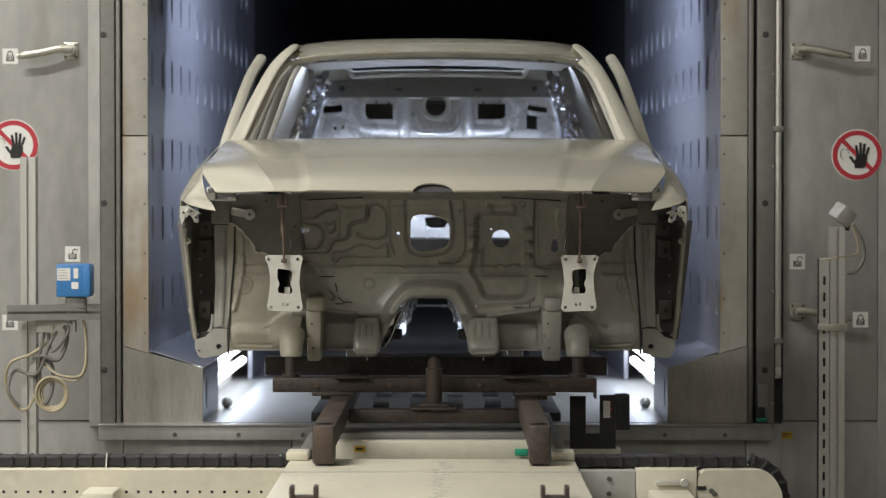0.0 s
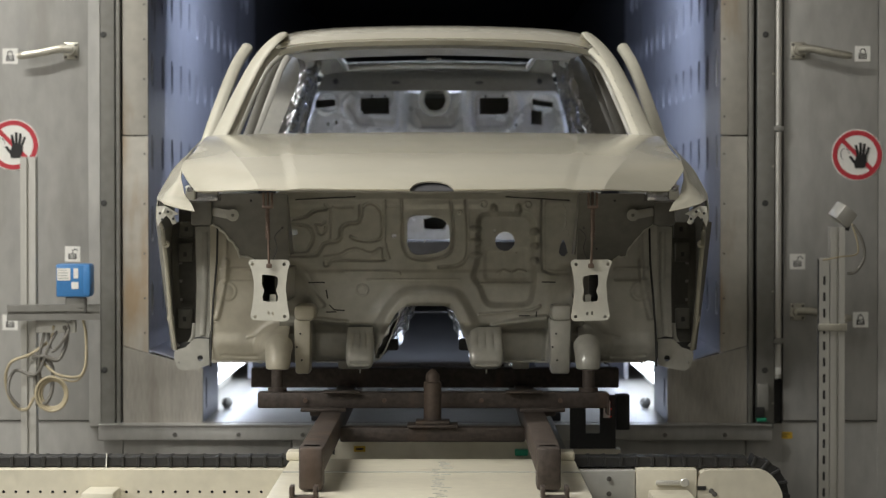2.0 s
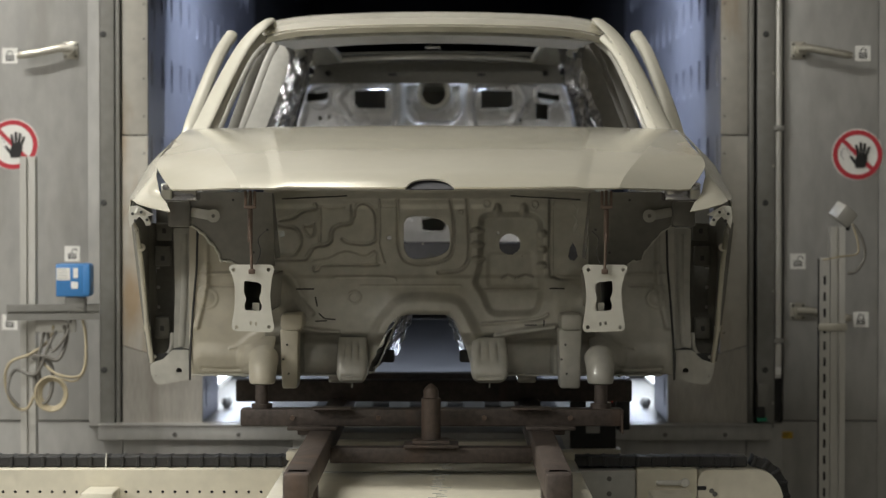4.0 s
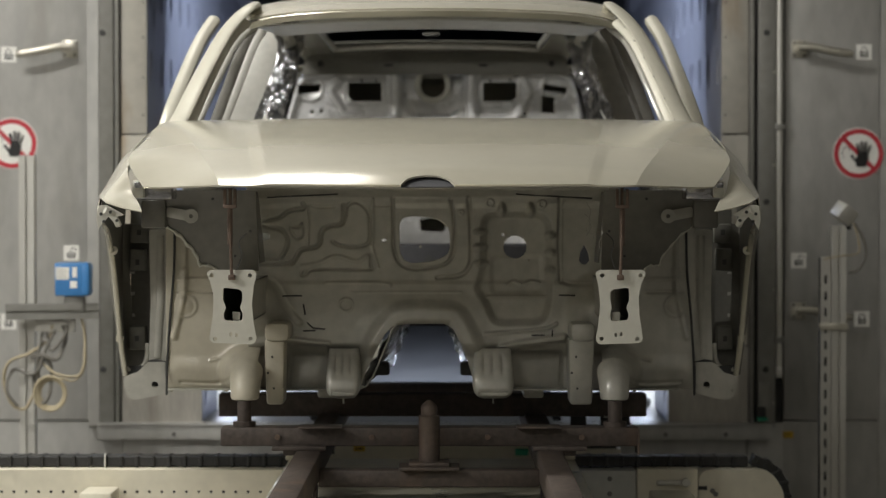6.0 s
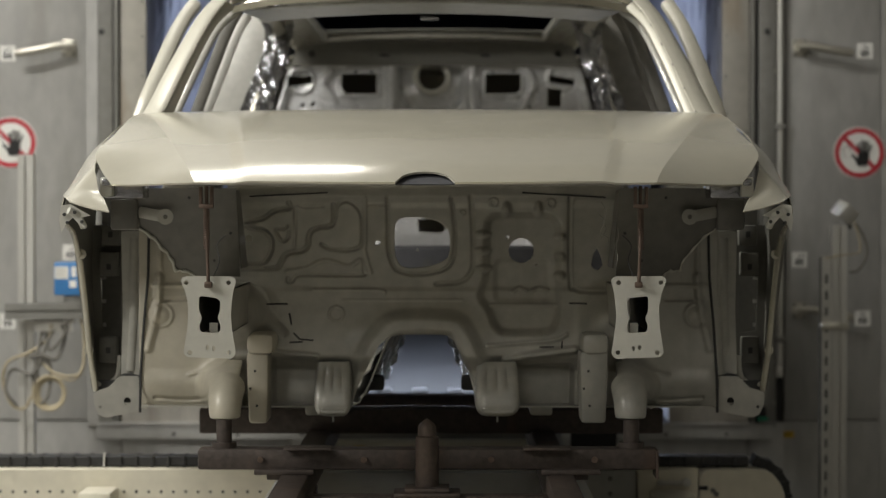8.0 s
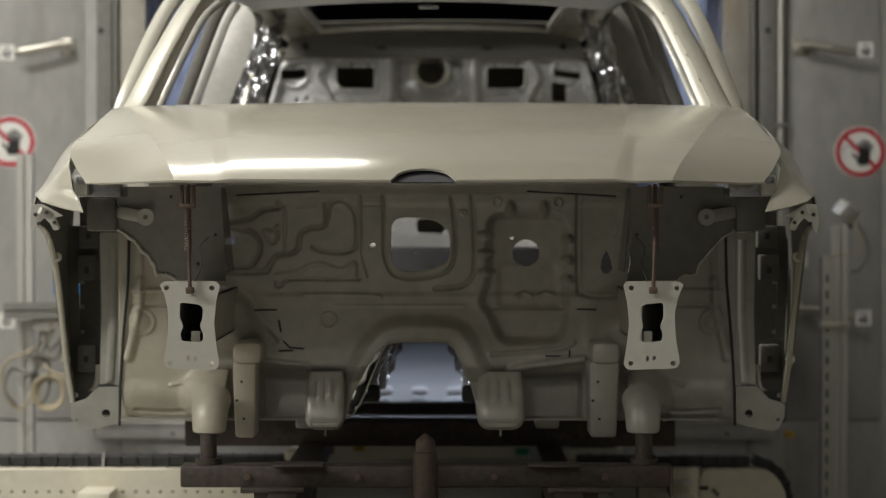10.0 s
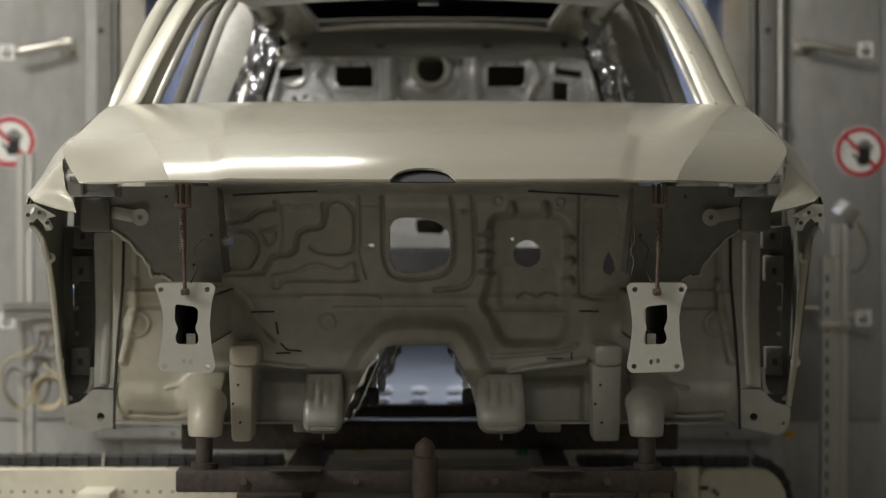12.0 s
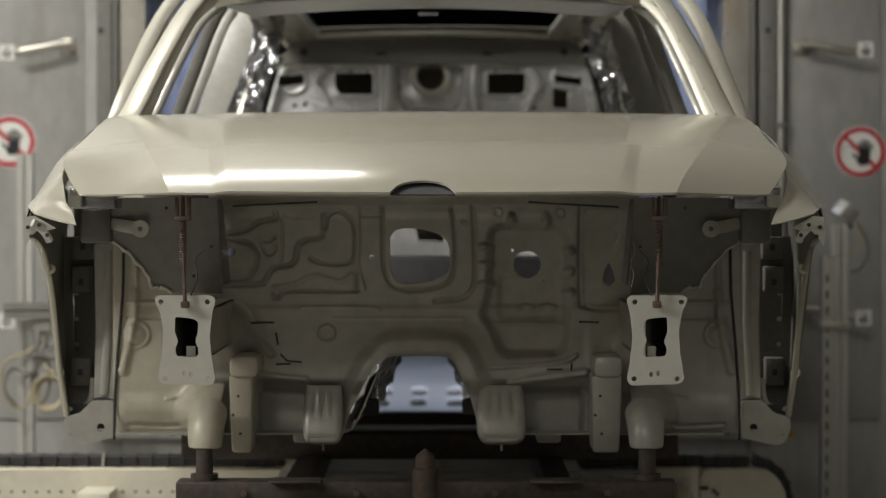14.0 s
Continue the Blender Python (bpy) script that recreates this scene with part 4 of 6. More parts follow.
def build_car():
    car = empty("car_body", "bare champagne-primed car body shell without lamps, bumper or wheels", "car body")
    bonnet = part("bonnet", sheet(bonnet_surface, 200, 40, 0.005), "paint", car, "creased champagne-primed bonnet", sharp=0.07)
    frame_bm = bmesh.new()
    for k in range(2):
        strip(frame_bm, [(x, -0.03 + 0.22 * (abs(x) / 0.75) ** 2.2 + 0.05 * k, 1.641 + 0.010 * (x / 0.75) ** 2 + 0.012 * k) for x in [-0.55 + 0.05 * i for i in range(23)]], 0.06, 0.012, (0, 0, 1))
    part("inner_frame", frame_bm, "inner", bonnet)
    def badge(u, v):
        y = -0.104 + 0.072 * v
        k = (y + 0.12) / 0.95
        return (0.068 * (2 * u - 1), y, 1.647 + 0.1885 * (1 - (1 - k) ** 1.38) - 0.014 * max(0.0, 1 - k / 0.16) ** 2)
    part("badge_plate", sheet(badge, 12, 6, 0.003), "dark_steel", bonnet, "dark plate behind the bonnet notch")

    # roof and windscreen header
    def roof(u, v):
        s = 2 * u - 1
        a = abs(s)
        w = curve(((0, 0.575), (0.3, 0.60), (0.7, 0.59), (1, 0.53)), v)
        rise = curve(((0, 0.0), (0.05, 0.034), (0.10, 0.056), (0.2, 0.076), (0.35, 0.085), (0.6, 0.080), (0.8, 0.060), (1, 0.015)), v)
        return (s * w, 1.17 + 0.09 * a ** 2 + 2.25 * v, 2.182 + rise + 0.014 * (1 - a ** 2) - 0.02 * a ** 8)
    top = part("roof", sheet(roof, 48, 40, 0.004, lambda u, v: 0.13 < u < 0.87 and 0.65 < v < 0.93), "paint", car, "primed roof with a cut-out towards its rear")
    rim = [roof(0.128 + 0.744 * i / 20, 0.648) for i in range(21)] + [roof(0.872, 0.648 + 0.284 * i / 20) for i in range(1, 21)] + [roof(0.872 - 0.744 * i / 20, 0.932) for i in range(1, 21)] + [roof(0.128, 0.932 - 0.284 * i / 20) for i in range(1, 21)]
    part("sunroof_flange", tube(bmesh.new(), [(p[0], p[1], p[2] - 0.008) for p in rim], 0.012, 8, caps=False), "inner", top)
    part("windscreen_flange", sheet(lambda u, v: ((2 * u - 1) * (0.570 - 0.004 * v), 1.168 + 0.09 * (2 * u - 1) ** 2 + 0.025 * v, 2.176 - 0.016 * v + 0.014 * (1 - (2 * u - 1) ** 2) - 0.02 * abs(2 * u - 1) ** 8), 40, 3, 0.003), "paint", car)
    head = part("roof_header", sheet(lambda u, v: ((2 * u - 1) * (0.545 - 0.06 * v), 1.22 + 0.09 * (2 * u - 1) ** 2 + 0.22 * v, 2.150 - 0.012 * v + 0.016 * (1 - (2 * u - 1) ** 2)), 30, 6, 0.004), "inner", car)
    part("mirror_mount", boxed(-0.03, 0.025, 1.40, 1.42, 2.128, 2.140, bevel=0.004), "foil", head)

    for sx in (-1, 1):
        body_side(car, sx)
        front_side(car, sx)
    firewall(car)
    underbody(car)
    cabin(car)
    masking_strands(car)
    return car


def body_side(car, sx):
    # windscreen pillar with its inner flange, running on as the roof rail
    path = flipped(sx, [(0.765, 0.76, 1.80), (0.7429, 0.85, 1.8312), (0.6854, 1, 1.985), (0.6251, 1.15, 2.125), (0.5665, 1.28, 2.2047), (0.570, 1.6, 2.222), (0.565, 2.5, 2.232), (0.55, 3.3, 2.19)])
    pillar = part("windscreen_pillar", tube(bmesh.new(), smooth_path(path, 7), lambda t: 0.034 - 0.008 * min(1, 2.2 * t), 14, flat=(Vector((sx * 0.30, -0.62, 0.72)).normalized(), 0.28)), "pillar_paint", car)
    inner = flipped(sx, [(0.735, 0.78, 1.79), (0.7101, 0.86, 1.8277), (0.6681, 1, 1.9621), (0.6184, 1.14, 2.0931), (0.5714, 1.24, 2.1584)])
    part("glass_flange", strip(bmesh.new(), smooth_path(inner, 7), 0.036, 0.008, (0.3 * sx, 0.8, -0.5)), "pillar_paint", pillar)
    inner = flipped(sx, [(0.70, 0.88, 1.79), (0.6988, 1, 1.8318), (0.6517, 1.12, 1.9675), (0.6046, 1.26, 2.0925), (0.555, 1.34, 2.1491)])
    part("inner_reinforcement", strip(bmesh.new(), smooth_path(inner, 7), 0.022, 0.012, (0, 1, 0)), "inner", pillar)
    bm = bmesh.new()
    for q in smooth_path(path[1:5], 5)[1:-1:2]:
        disc(bm, q.x - sx * 0.022, q.y - 0.026, q.z - 0.010, 0.003, 0.003, 6)
    part("weld_spots", bm, "inner", pillar)["kind"] = "stuff"
    # door frame standing proud behind the pillar
    dpath = flipped(sx, [(0.845, 1.02, 1.62), (0.7999, 1.05, 1.8275), (0.7658, 1.25, 1.9872), (0.7371, 1.45, 2.1119), (0.7082, 1.58, 2.1855)])
    part("side_frame", strip(bmesh.new(), smooth_path(dpath, 6), 0.046, 0.008, (0, 1, 0)), "pillar_paint", car)
    # fender
    crown_in = flipped(sx, [(0.7354, 0, 1.5741), (0.7576, 0.08, 1.6005), (0.7811, 0.15, 1.6215), (0.7973, 0.22, 1.6568), (0.8103, 0.3, 1.6907), (0.815, 0.5, 1.755), (0.805, 0.95, 1.83)])
    crown_mid = flipped(sx, [(0.7892, 0.05, 1.5835), (0.8065, 0.11, 1.6091), (0.824, 0.17, 1.6265), (0.8307, 0.24, 1.6545), (0.8356, 0.33, 1.6784), (0.865, 0.55, 1.715), (0.86, 0.95, 1.76)])
    crown_out = flipped(sx, [(0.844, 0.1, 1.598), (0.8559, 0.14, 1.6042), (0.8679, 0.18, 1.6092), (0.8827, 0.25, 1.6131), (0.895, 0.36, 1.62), (0.91, 0.6, 1.645), (0.915, 0.95, 1.66)])
    fender = part("fender", sheet(lambda u, v: across([crown_in, crown_mid, crown_out], u, v), 24, 10, 0.003 * sx), "paint", car, "champagne-primed fender")
    arch = flipped(sx, [(0.8731, 0.14, 1.5475), (0.892, 0.30, 1.545), (0.905, 0.50, 1.52), (0.9207, 0.68, 1.4686), (0.9199, 0.74, 1.4013), (0.9159, 0.79, 1.2886), (0.9111, 0.82, 1.1895), (0.9007, 0.85, 1.0922)])
    mid = flipped(sx, [(0.8755, 0.16, 1.5795), (0.898, 0.34, 1.585), (0.912, 0.58, 1.575), (0.920, 0.80, 1.52), (0.924, 0.88, 1.42), (0.922, 0.90, 1.30), (0.918, 0.91, 1.20), (0.912, 0.92, 1.10)])
    rear = flipped(sx, [(0.881, 0.24, 1.6105), (0.898, 0.40, 1.625), (0.913, 0.66, 1.645), (0.918, 0.96, 1.65), (0.928, 1.0, 1.50), (0.928, 1.0, 1.36), (0.922, 1.0, 1.22), (0.915, 1.0, 1.10)])
    part("fender_side", sheet(lambda u, v: across([arch, mid, rear], u, v), 40, 10, 0.003 * sx), "paint", fender)
    for line in (arch, mid, rear):
        line[:] = [(p[0] - sx * 0.007, p[1] + 0.004, p[2]) for p in line]
    # the liner is coloured much darker than the fender
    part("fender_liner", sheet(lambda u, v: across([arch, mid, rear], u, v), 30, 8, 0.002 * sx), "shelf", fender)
    arch[:] = [(p[0] + sx * 0.007, p[1] - 0.004, p[2]) for p in arch]
    lip = [Vector(p) + Vector((-sx * 0.006, 0, 0)) for p in arch]
    flange = part("arch_flange", strip(bmesh.new(), smooth_path(lip, 5), 0.016, 0.006, (0, 0, 1)), "paint", fender)
    for p in flipped(sx, [(0.9091, 0.7, 1.4627), (0.9083, 0.82, 1.2034)]):
        tab = plate(oval(p[0], p[2], 0.013, 0.013, 14), [oval(p[0], p[2], 0.0045, 0.0045, 10)], p[1] - 0.006, 0.003)
        part("fixing_tab", tab, "paint", fender)
    # pale lamp bracket under the fender's tip
    br = plate([(sx * p[0], p[1]) for p in [(0.8635, 1.5919), (0.8415, 1.5944), (0.795, 1.5675), (0.8146, 1.5626), (0.8048, 1.5357), (0.8219, 1.5479), (0.8366, 1.5626), (0.8537, 1.5455), (0.8635, 1.5284), (0.8684, 1.5553)]], [], 0.10, 0.003)
    brk = part("lamp_bracket", br, "inner_pale", fender, "pale pressed lamp bracket", smooth=False)
    part("lamp_bracket_arm", strip(bmesh.new(), flipped(sx, [(0.8446, 0.09, 1.5797), (0.8244, 0.1, 1.5699), (0.8131, 0.12, 1.5404)]), 0.018, 0.006), "inner_pale", brk)
    bm = bmesh.new()
    for p in [(0.848, 0.095, 1.5504), (0.8303, 0.092, 1.5749), (0.8143, 0.098, 1.5528), (0.8553, 0.095, 1.57)]:
        disc(bm, sx * p[0], p[1], p[2], 0.0045, 0.003, 8)
    part("bracket_holes", bm, "groove", brk)["kind"] = "stuff"
    # sill, quarter panel, and body side further back
    part("sill", boxed(*sorted((sx * 0.76, sx * 0.90)), 0.98, 3.35, 1.05, 1.15, bevel=0.02), "paint", car)
    quarter = part("quarter_panel", sheet(lambda u, v: (sx * lerp(((0, 0.89), (0.4, 0.93), (0.8, 0.88), (1, 0.79)), v), 2.3 + 2.0 * u, 1.08 + 0.80 * v), 12, 14, 0.004 * sx), "paint", car)
    # middle pillar, rear pillar and the bright inner edge of the rear door opening
    mp = flipped(sx, [(0.71, 1.6, 1.8491), (0.6663, 1.62, 1.9735), (0.6199, 1.66, 2.108), (0.5897, 1.7, 2.177)])
    part("middle_pillar", strip(bmesh.new(), smooth_path(mp, 5), 0.036, 0.010), "inner_dark", car)
    mp = flipped(sx, [(0.6982, 1.75, 1.8535), (0.6461, 1.78, 1.991), (0.5986, 1.82, 2.1258), (0.5719, 1.86, 2.1748)])
    # left pale, right dark: the uneven light is put into the pillars' colour
    part("pillar_cover", strip(bmesh.new(), smooth_path(mp, 5), 0.030, 0.010), "pillar" if sx < 0 else "inner_dark", car)
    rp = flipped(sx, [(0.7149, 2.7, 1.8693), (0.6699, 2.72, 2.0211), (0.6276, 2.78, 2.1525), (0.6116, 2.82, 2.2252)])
    # same lit and shaded pair of colours on the rear pillars
    part("rear_pillar", strip(bmesh.new(), smooth_path(rp, 5), 0.13, 0.012), "pillar" if sx < 0 else "inner_dark", car)
    edge = crumpled_band(flipped(sx, [(0.6535, 2.5, 1.8683), (0.6171, 2.5, 1.9548), (0.5798, 2.52, 2.058), (0.5589, 2.55, 2.1395), (0.5736, 2.6, 2.209), (0.6242, 2.6, 2.2457), (0.6656, 2.6, 2.2365)]), (sx * 0.9, 0.1, 0.4), 0.030, 0.014, 3.1 + sx, 110, 10)
    part("bright_inner_edge", edge, "foil", car, "glossy wrinkled inner edge of the door opening")
    edge = crumpled_band(flipped(sx, [(0.617, 2.9, 1.8796), (0.5838, 2.9, 2.0052), (0.5537, 2.95, 2.1144), (0.5376, 3, 2.2127), (0.5185, 3, 2.2678)]), (sx * 1.0, 0.1, 0.3), 0.060, 0.018, 8.4 + sx, 110, 16)
    part("rear_side_trim", edge, "foil", car, "glossy wrinkled inner side")


def front_side(car, sx):
    # bay parts on the left take a paler beige than those on the right
    coat = "beige_bay" if sx < 0 else "inner"
    # bumper plate on the end of its rail; one side's stands a little closer in
    out = [(sx * p[0], p[1]) for p in [(0.5711, 1.4194), (0.5615, 1.4266), (0.45, 1.4266), (0.4404, 1.4182), (0.4488, 1.3847), (0.4536, 1.3367), (0.4488, 1.2888), (0.4416, 1.2468), (0.45, 1.2348), (0.5555, 1.2384), (0.5639, 1.2492), (0.5543, 1.3068), (0.5519, 1.3547), (0.5591, 1.3907)]]
    hole = [(sx * p[0], p[1]) for p in [(0.5268, 1.3811), (0.486, 1.3763), (0.4776, 1.3691), (0.4788, 1.3451), (0.4848, 1.3307), (0.4776, 1.3139), (0.4776, 1.2996), (0.4848, 1.2948), (0.5244, 1.2972), (0.5268, 1.3139), (0.5196, 1.3283), (0.528, 1.3475)]]
    holes = [[tuple(q) for q in round_path(hole, 0.006, 2)]] + [oval(sx * p[0], p[1], 0.0056, 0.0056, 12) for p in ((0.5567, 1.4123), (0.4584, 1.4123), (0.5484, 1.2492), (0.4572, 1.2492))] + [oval(sx * p[0], p[1], 0.004, 0.006, 10) for p in ((0.5076, 1.2612), (0.4932, 1.2588))]
    plate_ = part("bumper_plate", plate([tuple(q) for q in round_path(out, 0.008, 3)], holes, 0, 0.007), "inner_pale", car, "pale flat bumper mounting plate", smooth=False)
    plate_.location.x = -0.010 if sx > 0 else 0.0
    part("inner_tab", boxed(*sorted((sx * (0.5061), sx * (0.4868))), 0.03, 0.034, 1.293, 1.3171), "inner_pale", plate_)
    rail = bmesh.new()
    x0, x1 = sorted((sx * 0.468, sx * 0.535))
    for a, b, c, d in ((x0, x0 + 0.004, 1.285, 1.39), (x1 - 0.004, x1, 1.285, 1.39), (x0, x1, 1.285, 1.289), (x0, x1, 1.386, 1.39)):
        box(rail, a, b, 0.007, 0.74, c, d)
    part("front_rail", rail, "inner", car)
    x0, x1 = sorted((sx * 0.395, sx * 0.465))
    part("rail_knee", boxed(x0, x1, 0.56, 0.72, 1.208, 1.262, bevel=0.016), coat, car)
    # leg under the rail
    x0, x1 = (-0.4667, -0.4100) if sx < 0 else (0.3900, 0.4640)
    leg = bmesh.new()
    merge(leg, boxed(x0, x1, 0.575, 0.70, 1.028, 1.215, bevel=0.009))
    for v in leg.verts:
        low = max(0.0, (1.12 - v.co.z) / 0.09)
        v.co.x += ((x0 + x1) / 2 - v.co.x) * 0.16 * low
        v.co.y += 0.02 * low
    leg_ob = part("rail_leg", leg, coat, car)
    for dx, z in ((0.022, 1.165), (0.010, 1.120), (0.026, 1.075)):
        hole = part("leg_hole", disc(bmesh.new(), 0, 0, 0, 0.0035, 0.002, 8), "groove", leg_ob)
        hole.location = (x0 + dx, 0.574 + 0.22 * max(0.0, 1.12 - z), z)
    # socket that stands on the skid's pin
    sock = bmesh.new()
    tube(sock, [(sx * 0.515, 0.50 + d, 1.050 + h) for h, d in ((0, 0), (0.003, 0), (0.010, 0), (0.035, 0.006), (0.058, 0.025), (0.075, 0.06))], lambda t: 0.032 if t < 0.1 else 0.036 + 0.010 * t, 22)
    socket = part("jack_socket", sock, coat, car)
    pin_hole = part("pin_hole", disc(bmesh.new(), 0, 0, 0, 0.004, 0.002, 8), "groove", socket)
    pin_hole.location = (sx * 0.515 + 0.016, 0.468, 1.066)
    # strut tower panel with its ragged sealer edge
    tower = [(sx * p[0], p[1]) for p in [(0.7497, 1.6338), (0.4812, 1.6338), (0.4812, 1.4078), (0.6008, 1.4104), (0.6141, 1.4211), (0.6434, 1.4237), (0.65, 1.4477), (0.6753, 1.4796), (0.7032, 1.5115), (0.747, 1.5407)]]
    # coloured darker than the firewall
    tw = part("strut_tower_panel", plate(tower, [], 0.55, 0.005, bend=lambda x, z: -0.5 * (z - 1.43)), "inner_dark", car, "dark primed strut tower panel", smooth=False)
    side_wall = sheet(lambda u, v: (sx * (0.475 + 0.02 * v), 0.55 + 0.17 * u, 1.43 + 0.20 * v), 4, 4, 0.004)
    part("strut_tower_side", side_wall, "inner_dark", tw)
    rng = random.Random(11)
    edge = [Vector((sx * p[0], 0.546 - 0.5 * (p[1] - 1.43), p[1])) for p in [(0.6008, 1.4104), (0.6168, 1.4224), (0.6434, 1.4251), (0.6513, 1.4477), (0.6753, 1.4809), (0.7032, 1.5128), (0.747, 1.542)]]
    part("sealer_bead", tube(bmesh.new(), [q + Vector((rng.uniform(-0.002, 0.002), 0, rng.uniform(-0.002, 0.002))) for q in smooth_path(edge, 5)], lambda t: (0.0042 if sx < 0 else 0.0026) + 0.0012 * math.sin(t * 40), 8), "inner_pale", tw)
    lug = bmesh.new()
    p = (0.6594, 1.5621)
    merge(lug, plate(oval(sx * p[0], p[1], 0.020, 0.020, 18), [oval(sx * p[0], p[1], 0.006, 0.006, 12)], 0.45, 0.006))
    strip(lug, flipped(sx, [(p[0] + 0.012, 0.456, p[1] + 0.002), (p[0] + 0.035, 0.460, p[1] + 0.006), (p[0] + 0.066, 0.470, p[1] + 0.012)]), 0.030, 0.012)
    part("fixing_lug", lug, "inner", tw)
    bm = bmesh.new()
    for c in ((0.60, 1.61), (0.545, 1.45), (0.50, 1.52)):
        disc(bm, sx * c[0], 0.549 - 0.5 * (c[1] - 1.43), c[1], 0.004, 0.002, 8)
    part("hole_marks", bm, "groove", tw)["kind"] = "stuff"
    # lamp carrier in the corner under the bonnet
    lamp = part("lamp_carrier", boxed(*sorted((sx * (0.7846), sx * (0.6877))), 0.25, 0.36, 1.6081, 1.6471, bevel=0.006), "foil", car)
    part("carrier_block", boxed(*sorted((sx * (0.7898), sx * (0.7598))), 0.22, 0.25, 1.6118, 1.6593, bevel=0.004), "inner_pale", lamp)
    part("carrier_clip", boxed(*sorted((sx * (0.784), sx * (0.764))), 0.212, 0.22, 1.6392, 1.6542, bevel=0.002), "foil", lamp)
    part("carrier_box", boxed(*sorted((sx * (0.798), sx * (0.7288))), 0.45, 0.60, 1.5287, 1.6071, bevel=0.008), "inner_dark", car)
    part("fender_rail", strip(bmesh.new(), flipped(sx, [(0.735, 0.52, 1.66), (0.76, 0.85, 1.70)]), 0.07, 0.05, (0, 0, 1)), "inner", car)
    # wheelhouse wall: a drawn sheet with ribs, a round boss and the ridge that runs down from the rail
    w = Pressing(min(sx * 0.49, sx * 0.766), max(sx * 0.49, sx * 0.766), 1.045, 1.5454, 0.0035, 0.76)
    mirror = lambda pts: [(sx * -p[0], p[1]) for p in pts]
    w.Y += 0.030 * ease((1.16 - w.Z) / 0.12)
    w.rumple(0.10, 0.0022, 3.0 * sx)
    w.ridge(mirror([(-0.7300, 1.3412), (-0.6232, 1.3412)]), 0.012, -0.006)
    w.ridge(mirror([(-0.7300, 1.3782), (-0.6232, 1.3782)]), 0.014, 0.006)
    w.ridge(mirror([(-0.7109, 1.4987), (-0.7109, 1.3412)]), 0.020, 0.007)
    w.ridge(mirror([(-0.7437, 1.2111), (-0.7191, 1.3206), (-0.7109, 1.4028)]), 0.030, 0.010)
    w.dome(mirror([(-0.7081, 1.3001)])[0], 0.036, 0.036, 0.010)
    w.ring(mirror([(-0.7081, 1.3001)])[0], 0.030, 0.010, 0.004)
    w.ridge(mirror([(-0.7259, 1.0988), (-0.6232, 1.0988), (-0.5753, 1.1152), (-0.5137, 1.1673), (-0.4589, 1.1974)]), 0.130, 0.016)
    w.ridge(mirror([(-0.7259, 1.0810), (-0.6095, 1.0769), (-0.5616, 1.1043), (-0.5164, 1.1125)]), 0.012, -0.008)
    w.ridge(mirror([(-0.6369, 1.1426), (-0.5616, 1.1632), (-0.5068, 1.2042)]), 0.010, 0.006)
    w.dome((sx * 0.520, 1.110), 0.100, 0.085, 0.200)
    rng = random.Random(5 + sx)
    lip = [(sx * (0.497 + 0.0135 * i), 1.056 + (rng.uniform(-0.008, 0.004) if i % 3 else 0.004)) for i in range(20)]
    w.edge = [(sx * 0.490, 1.5454), *[(sx * 0.490, 1.06)], *lip, (sx * 0.766, 1.053), (sx * 0.766, 1.5454)]
    wheelhouse = pressed("wheelhouse", w, coat, car)
    seam = bmesh.new()
    tube(seam, flipped(sx, [(0.7392, 0.755, 1.5248), (0.742, 0.755, 1.4007), (0.7544, 0.755, 1.263), (0.7626, 0.755, 1.1389), (0.764, 0.755, 1.0425)]), 0.0035, 6)
    part("seam_line", seam, "groove", wheelhouse)
    # hinge pillar with the plates behind the fender
    hp = [(sx * p[0], p[1]) for p in [(0.8249, 1.5209), (0.7578, 1.5209), (0.7606, 1.3699), (0.7774, 1.1322), (0.8263, 1.1322), (0.8207, 1.3139)]]
    pillar = part("hinge_pillar", plate([tuple(q) for q in round_path(hp, 0.008)], [], 0.84, 0.06), "inner", car, smooth=False)
    part("pillar_joint", strip(bmesh.new(), flipped(sx, [(0.827, 0.835, 1.1326), (0.8018, 0.835, 1.1368), (0.7767, 0.835, 1.1298)]), 0.010, 0.008), "groove", pillar)
    bead_bm = bmesh.new()
    bead(bead_bm, [(sx * q[0], q[1]) for q in [(0.7914, 1.5027), (0.7914, 1.3139), (0.8012, 1.1462)]], 0.839, 0.022, 0.006)
    part("pillar_rib", bead_bm, "inner", pillar)
    fp = [(sx * p[0], p[1]) for p in [(0.8972, 1.0892), (0.8791, 1.0975), (0.8582, 1.1031), (0.8275, 1.1338), (0.776, 1.1338), (0.7746, 1.0432), (0.8094, 1.0335), (0.8651, 1.0223), (0.8833, 1.0307), (0.8958, 1.0585)]]
    part("sill_plate", plate([tuple(q) for q in round_path(fp, 0.006)], [oval(sx * (0.8066), 1.0669, 0.010, 0.010, 14), oval(sx * (0.8791), 1.0516, 0.004, 0.004, 8)], 0.82, 0.008), "inner", car, smooth=False)
    # black backing added so the sill plate's hole shows dark as in shade
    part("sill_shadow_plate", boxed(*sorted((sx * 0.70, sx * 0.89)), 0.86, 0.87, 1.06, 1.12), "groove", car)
    # panels behind the arch in the same dull dark tone
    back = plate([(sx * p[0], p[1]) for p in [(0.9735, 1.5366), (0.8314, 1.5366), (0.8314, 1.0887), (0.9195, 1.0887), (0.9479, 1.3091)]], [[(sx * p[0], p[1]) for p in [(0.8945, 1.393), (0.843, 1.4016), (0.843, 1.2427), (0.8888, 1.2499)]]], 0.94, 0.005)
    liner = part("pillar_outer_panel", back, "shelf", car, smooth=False)
